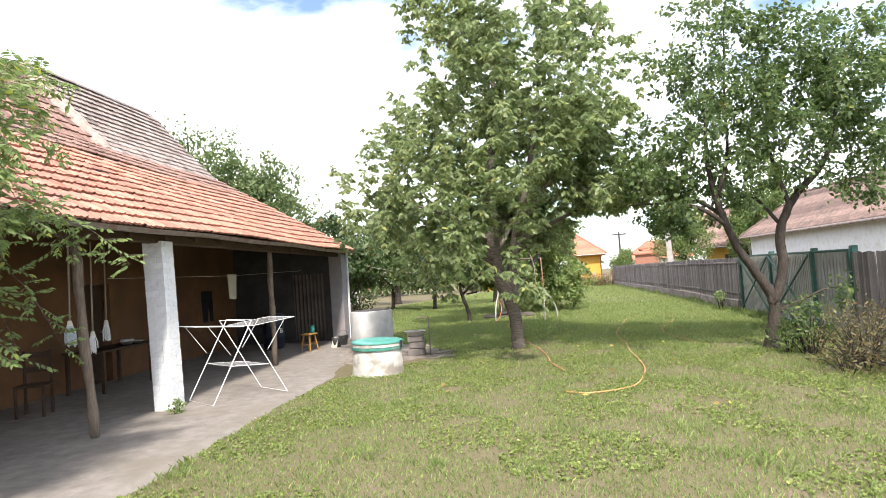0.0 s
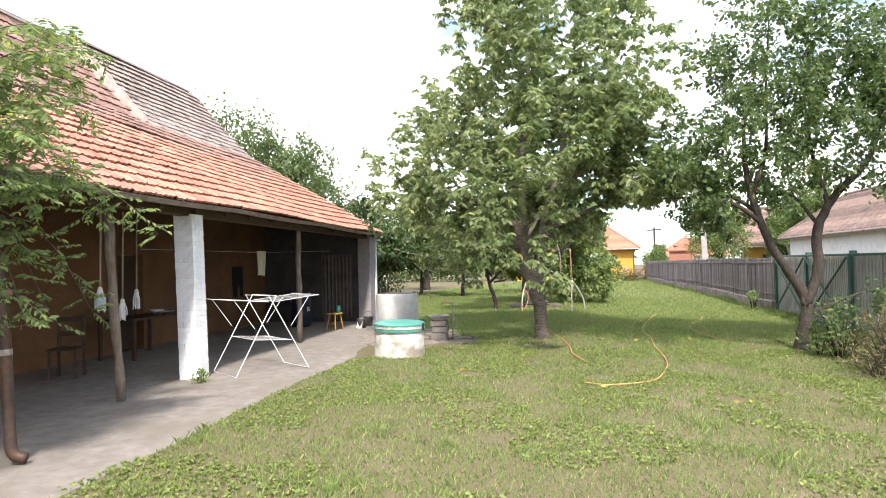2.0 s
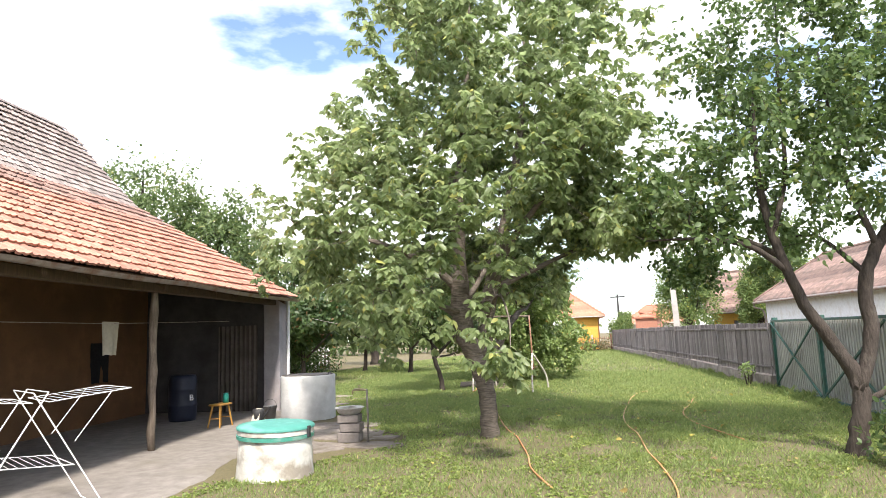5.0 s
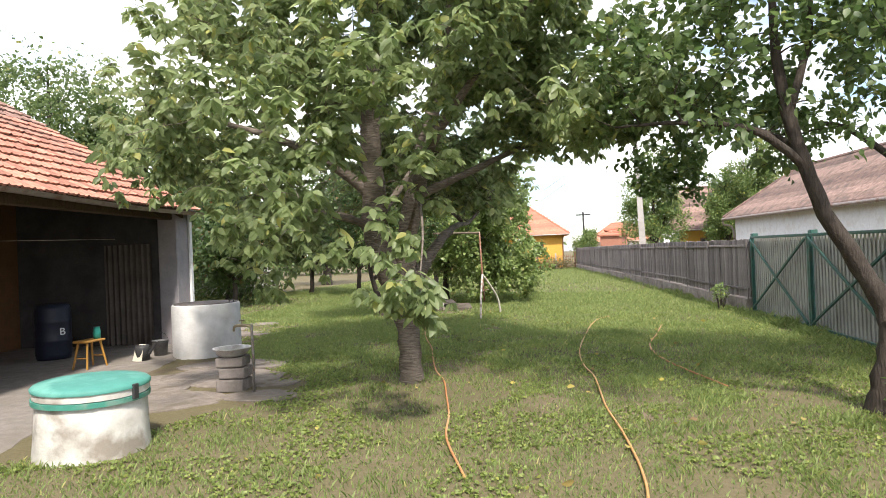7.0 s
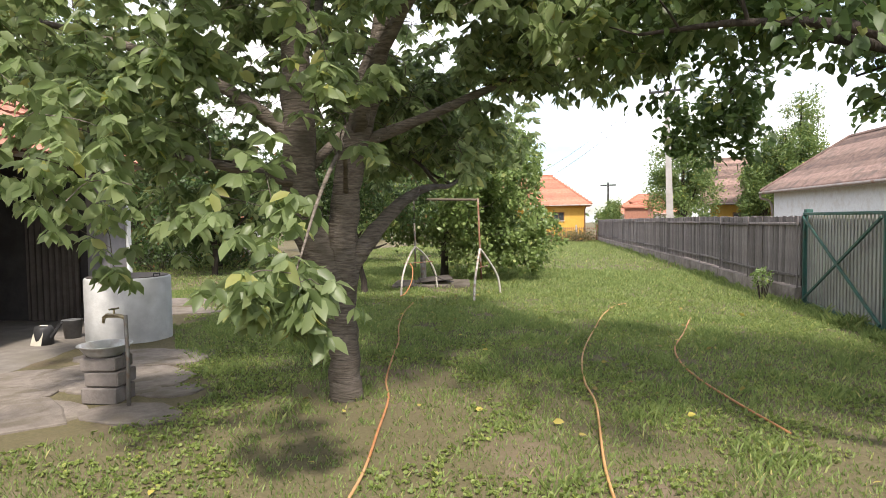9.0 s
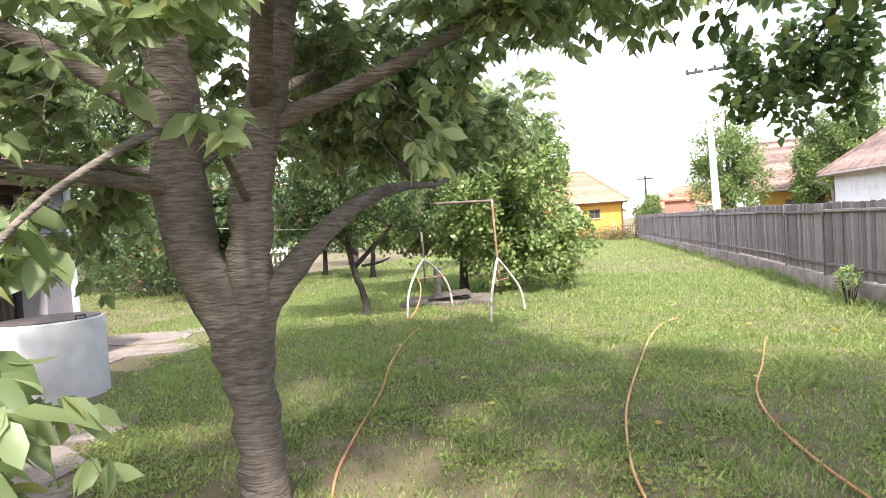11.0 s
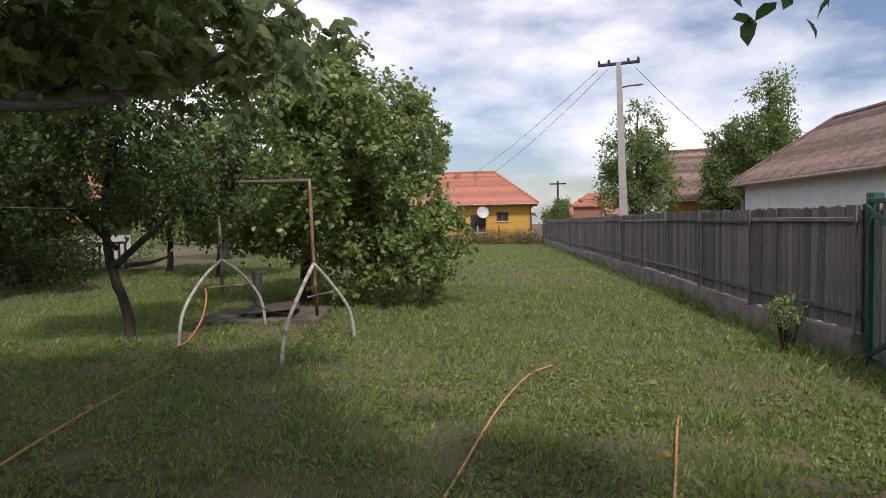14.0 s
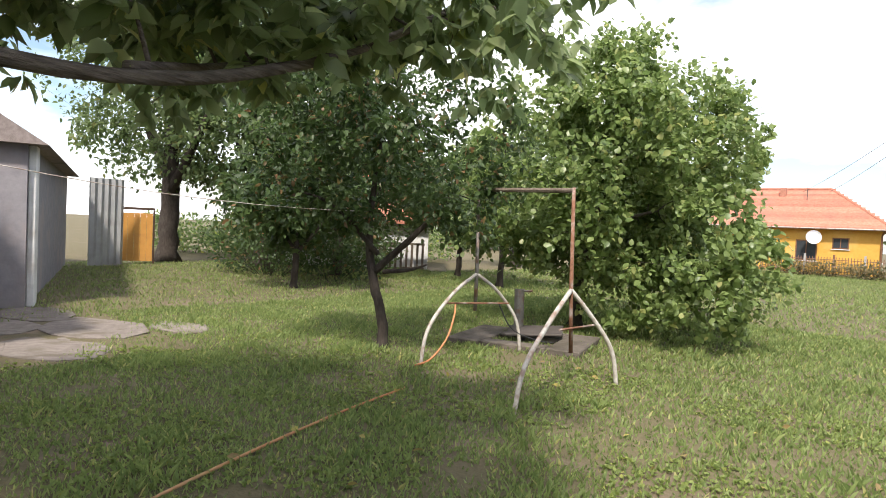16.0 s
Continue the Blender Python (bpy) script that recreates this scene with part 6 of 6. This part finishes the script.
for k in range(8):
    part("strip_slab", MB().box(0, 0, -0.05, 0.92, 1.5, 0.03, 0.01), M["slab"], slabs, m=pose(-10.2 - k * 0.93 , 15.9 + k * 0.34, rs.uniform(-0.005, 0.008), 0, 0, 160))


# ---- in the porch ----
def drying_rack():
    root = thing("drying_rack", pose(-3.85, 6.1, 0.03, 0, 0, 155), "white folding wire clothes drying rack", "drying rack")
    W, S, H = 0.42, 0.6, 1.18
    rod = lambda a, b, r=0.0055: MB().tube([a, b], r, 6)
    for sgn in (1, -1):
        pts = [(-W, -sgn * 0.06, H), (-W, sgn * S, 0.01), (W, sgn * S, 0.01), (W, -sgn * 0.06, H)]
        part("leg_frame", MB().tube(pts, 0.007, 7), M["whitepaint"], root)
    part("top_rod", rod((-W, 0.06, H), (W, 0.06, H)), M["whitepaint"], root)
    part("top_rod", rod((-W, -0.06, H), (W, -0.06, H)), M["whitepaint"], root)
    for sgn in (1, -1):
        y0, y1, z0, z1 = sgn * 0.07, sgn * 0.8, H - 0.09, H - 0.02
        wing = part("wing", MB().tube([(-W, y0, z0), (-W, y1, z1), (W, y1, z1), (W, y0, z0), (-W, y0, z0)], 0.005, 6), M["whitepaint"], root)
        for k in range(1, 10):
            f = k / 10
            y, z = y0 + (y1 - y0) * f, z0 + (z1 - z0) * f
            part("wire", rod((-W, y, z), (W, y, z), 0.0026), M["whitepaint"], wing)
        for x in (-W, W):
            part("strut", rod((x, y0 + (y1 - y0) * 0.75, z0 + (z1 - z0) * 0.75), (x, sgn * 0.3, 0.7), 0.004), M["whitepaint"], wing)
    shelf = part("shelf", MB().tube([(-W, -0.3, 0.48), (-W, 0.3, 0.53), (W, 0.3, 0.53), (W, -0.3, 0.48), (-W, -0.3, 0.48)], 0.005, 6), M["whitepaint"], root)
    for k in range(1, 8):
        f = k / 8
        part("wire", rod((-W, -0.3 + 0.6 * f, 0.48 + 0.05 * f), (W, -0.3 + 0.6 * f, 0.48 + 0.05 * f), 0.0026), M["whitepaint"], shelf)


drying_rack()


def stool():
    root = thing("stool", HOUSE @ pose(-0.25, 6.5, 0.034, 0, 0, 80), "small yellow varnished wooden stool", "stool")
    part("seat", MB().box(-0.2, -0.13, 0.4, 0.2, 0.13, 0.435, 0.012), M["stoolwood"], root)
    for sx in (-1, 1):
        for sy in (-1, 1):
            part("leg", MB().tube([(sx * 0.13, sy * 0.08, 0.4), (sx * 0.2, sy * 0.13, 0.0)], [0.018, 0.015], 7), M["stoolwood"], root)
        part("stretcher", MB().tube([(sx * 0.17, -0.108, 0.17), (sx * 0.17, 0.108, 0.17)], 0.011, 6), M["stoolwood"], root)


stool()
bucket = thing("bucket", HOUSE @ pose(0.3, 7.6, 0.02), "dull grey metal bucket with wire handle", "bucket")
part("pail", MB().lathe([(0.0, 0.0), (0.1, 0.0), (0.135, 0.26), (0.142, 0.265), (0.132, 0.262), (0.1, 0.02), (0.0, 0.015)], 20), M["greybucket"], bucket, smooth=True)
part("handle", MB().tube([(0.14 * math.cos(a), 0, 0.26 + 0.14 * math.sin(a)) for a in np.linspace(0, math.pi, 9)], 0.004, 5), M["darkmetal"], bucket)
can = thing("watering_can", HOUSE @ pose(0.25, 7.1, 0.02), "dark metal can with pale cloth over it", "can")
part("can_body", MB().lathe([(0.0, 0.0), (0.12, 0.0), (0.12, 0.22), (0.1, 0.26), (0.0, 0.26)], 18), M["darkmetal"], can, smooth=True)
part("spout", MB().tube([(0.1, 0, 0.1), (0.22, 0, 0.25), (0.26, 0, 0.3)], [0.03, 0.018, 0.02], 8), M["darkmetal"], can)
part("rag", MB().add([(-0.1, -0.125, 0.02), (0.06, -0.135, 0.0), (0.07, -0.1, 0.18), (-0.06, -0.1, 0.2), (-0.04, 0.0, 0.272), (0.07, 0.0, 0.27), (-0.1, -0.115, 0.02), (0.06, -0.125, 0.0)], [(0, 1, 2, 3), (3, 2, 5, 4), (6, 7, 1, 0)]), M["cloth"], can)
jug = part("jug", MB().lathe([(0.0, 0.0), (0.05, 0.0), (0.058, 0.1), (0.045, 0.17), (0.05, 0.18), (0.0, 0.175)], 14), M["tealplastic"], None, m=HOUSE @ pose(-0.2, 6.62, 0.47), smooth=True)
tagged(jug, "small teal plastic jug on the stool", "jug")


def mop(n, s, z, m, label):
    root = thing("mop", HOUSE @ pose(n, s, 0), label, "mop", "hanging mops")
    part("handle", MB().tube([(0, 0, z + 0.12), (0.012, 0.01, 2.42)], 0.011, 7), M["oldwood"], root)
    part("head", MB().tube([(0, 0, z + 0.1), (0, 0, z + 0.16)], [0.035, 0.02], 10), M["cloth"], root)
    yarn = MB()
    rnd = random.Random(int(s * 100))
    for k in range(34):
        a = rnd.random() * 6.283
        r = rnd.uniform(0.01, 0.05)
        L = rnd.uniform(0.17, 0.26)
        yarn.tube([(r * 0.5 * math.cos(a), r * 0.5 * math.sin(a), z + 0.12), (r * 1.25 * math.cos(a), r * 1.25 * math.sin(a), z + 0.02), (r * 1.3 * math.cos(a), r * 1.3 * math.sin(a), z + 0.12 - L)], 0.007, 4, cap=False)
    part("yarn", yarn, M[m], root)["kind"] = "stuff"


mop(-0.10, -2.15, 1.3, "mop_b", "blue-grey string mop hung upside down to dry")
mop(-0.4, -1.35, 1.12, "mop", "white string mop hung upside down to dry")
mop(-0.8, -0.5, 1.22, "mop", "white string mop hung upside down to dry")

# table, chair, bowls in the shade
table = thing("table", HOUSE @ pose(-2.6, 2.2, 0.035), "dark wooden table against the porch wall", "table")
part("tabletop", MB().box(-0.4, -0.8, 0.71, 0.4, 0.8, 0.75, 0.008), M["darkwood"], table)
for sx in (-0.34, 0.34):
    for sy in (-0.72, 0.72):
        part("leg", MB().box(sx - 0.03, sy - 0.03, 0, sx + 0.03, sy + 0.03, 0.708, 0.005), M["darkwood"], table)
chair = thing("chair", HOUSE @ pose(-2.2, -0.2, 0.035, 0, 0, 200), "dark wooden chair in the porch shade", "chair")
part("seat", MB().box(-0.21, -0.21, 0.43, 0.21, 0.21, 0.46, 0.01), M["darkwood"], chair)
for sx in (-0.18, 0.18):
    part("leg", MB().box(sx - 0.02, 0.15, 0, sx + 0.02, 0.19, 0.428, 0.004), M["darkwood"], chair)
    part("back_leg", MB().box(sx - 0.02, -0.2, 0, sx + 0.02, -0.16, 0.95, 0.004), M["darkwood"], chair)
for z in (0.62, 0.84):
    part("back_slat", MB().box(-0.158, -0.19, z, 0.158, -0.17, z + 0.08, 0.004), M["darkwood"], chair)
for s, r, h in ((1.9, 0.13, 0.1), (2.2, 0.16, 0.05)):
    tagged(part("bowl", MB().lathe([(0.0, 0.0), (r * 0.6, 0.0), (r, h), (r * 1.04, h), (r * 0.6, 0.012), (0.0, 0.012)], 20), M["enamel"], None, m=HOUSE @ pose(-2.45, s + 0.55, 0.788), smooth=True), "pale enamel bowl on the table", "bowl", "bowls")

# clothes line with cloth and dark garment
line_a, line_b = HOUSE @ Vector((-1.5, 0.6, 2.0)), HOUSE @ Vector((-1.2, 8.9, 2.1))
tagged(part("clothes_line", MB().tube([line_a, line_a.lerp(line_b, 0.5) - Vector((0, 0, 0.05)), line_b], 0.005, 5), M["palepipe"], None), "thin pale clothes line under the porch roof", "clothes line")


def hung(name, s0, s1, n, z1, z0, m, label, category, seed):
    rnd = random.Random(seed)
    mb = MB()
    nx, nz = 9, 8
    for t in (0, 0.006):
        for i in range(nx):
            for j in range(nz):
                f, g = i / (nx - 1), j / (nz - 1)
                mb.v.append((n + t + 0.03 * math.sin(f * 9 + seed) * g, s0 + (s1 - s0) * (f + (0.5 - f) * 0.15 * g), z1 + (z0 - z1) * g - 0.03 * abs(math.sin(f * 7 + 1)) * g))
    o = nx * nz
    for i in range(nx - 1):
        for j in range(nz - 1):
            a = i * nz + j
            mb.f += [(a, a + 1, a + nz + 1, a + nz), (o + a, o + a + nz, o + a + nz + 1, o + a + 1)]
    tagged(part(name, mb, M[m], None, m=HOUSE, smooth=True), label, category)


hung("cloth", 4.5, 4.95, -1.35, 2.03, 1.5, "cloth", "off-white cloth hanging on the line", "cloth", 3)
hung("garment", 7.0, 7.6, -3.29, 1.7, 0.9, "blackcloth", "black garment hanging on the porch wall", "garment", 5)

# metal-clad door leaning at the end wall, barrel
sheet_panel(HOUSE @ pose(-1.5, END - 0.29, 0.035, 0, 0, 0), 0.95, 1.95, 0.11, 0.018, "sheet_dark", "corrugated metal door sheet on the end wall")
barrel = thing("barrel", HOUSE @ pose(-1.6, 7.6, 0.035), "dark blue plastic barrel with a white letter", "barrel")
part("body", MB().lathe([(0.0, 0.0), (0.26, 0.0), (0.28, 0.1), (0.28, 0.3), (0.29, 0.32), (0.28, 0.34), (0.28, 0.62), (0.29, 0.64), (0.28, 0.66), (0.28, 0.85), (0.25, 0.93), (0.0, 0.93)], 28), M["bluebarrel"], barrel, smooth=True)
txt = bpy.data.curves.new("letter", "FONT")
txt.body, txt.size, txt.extrude = "B", 0.17, 0.003
txt_ob = new("letter_text", txt)
dg = bpy.context.evaluated_depsgraph_get()
letter_me = bpy.data.meshes.new_from_object(txt_ob.evaluated_get(dg))
bpy.data.objects.remove(txt_ob)
letter_me.materials.clear()
letter_me.materials.append(M["whitepaint"])
part("letter", letter_me, None, barrel, m=pose(0.24, -0.185, 0.42, 90, 0, 52))

# fallen leaves on the lawn
rf = np.random.default_rng(77)
fx, fy = rf.uniform(-3, 3.5, 130), rf.uniform(5, 20, 130)
ok = (fx > -1.8) | (fy > 14)
fpos = np.stack([fx, fy, np.full(130, 0.035)], 1)[ok]
fw = rf.normal(size=fpos.shape) * np.array((1, 1, 0.15))
fl_me = leaves_mesh("fallen_leaves", fpos, fw, 0.075, 1.2, rf, 0.0)
fl_me.materials.append(leaf_mat("fallen_leaf", (0.20, 0.13, 0.06), (0.42, 0.36, 0.08), (0.5, 0.45, 0.2), 0.7, 0.15))
tagged(new("fallen_leaves", fl_me), "scattered yellow and brown fallen leaves", "leaves", kind="stuff")
# grey washing line between the trees
tagged(part("wash_line", MB().tube([Vector((-5.8, 14.3, 2.1)).lerp(Vector((-4.55, 18.75, 1.75)), t) - Vector((0, 0, 0.5 * t * (1 - t))) for t in np.linspace(0, 1, 10)], 0.005, 5), M["palepipe"], None), "thin pale washing line tied to the tree", "clothes line")
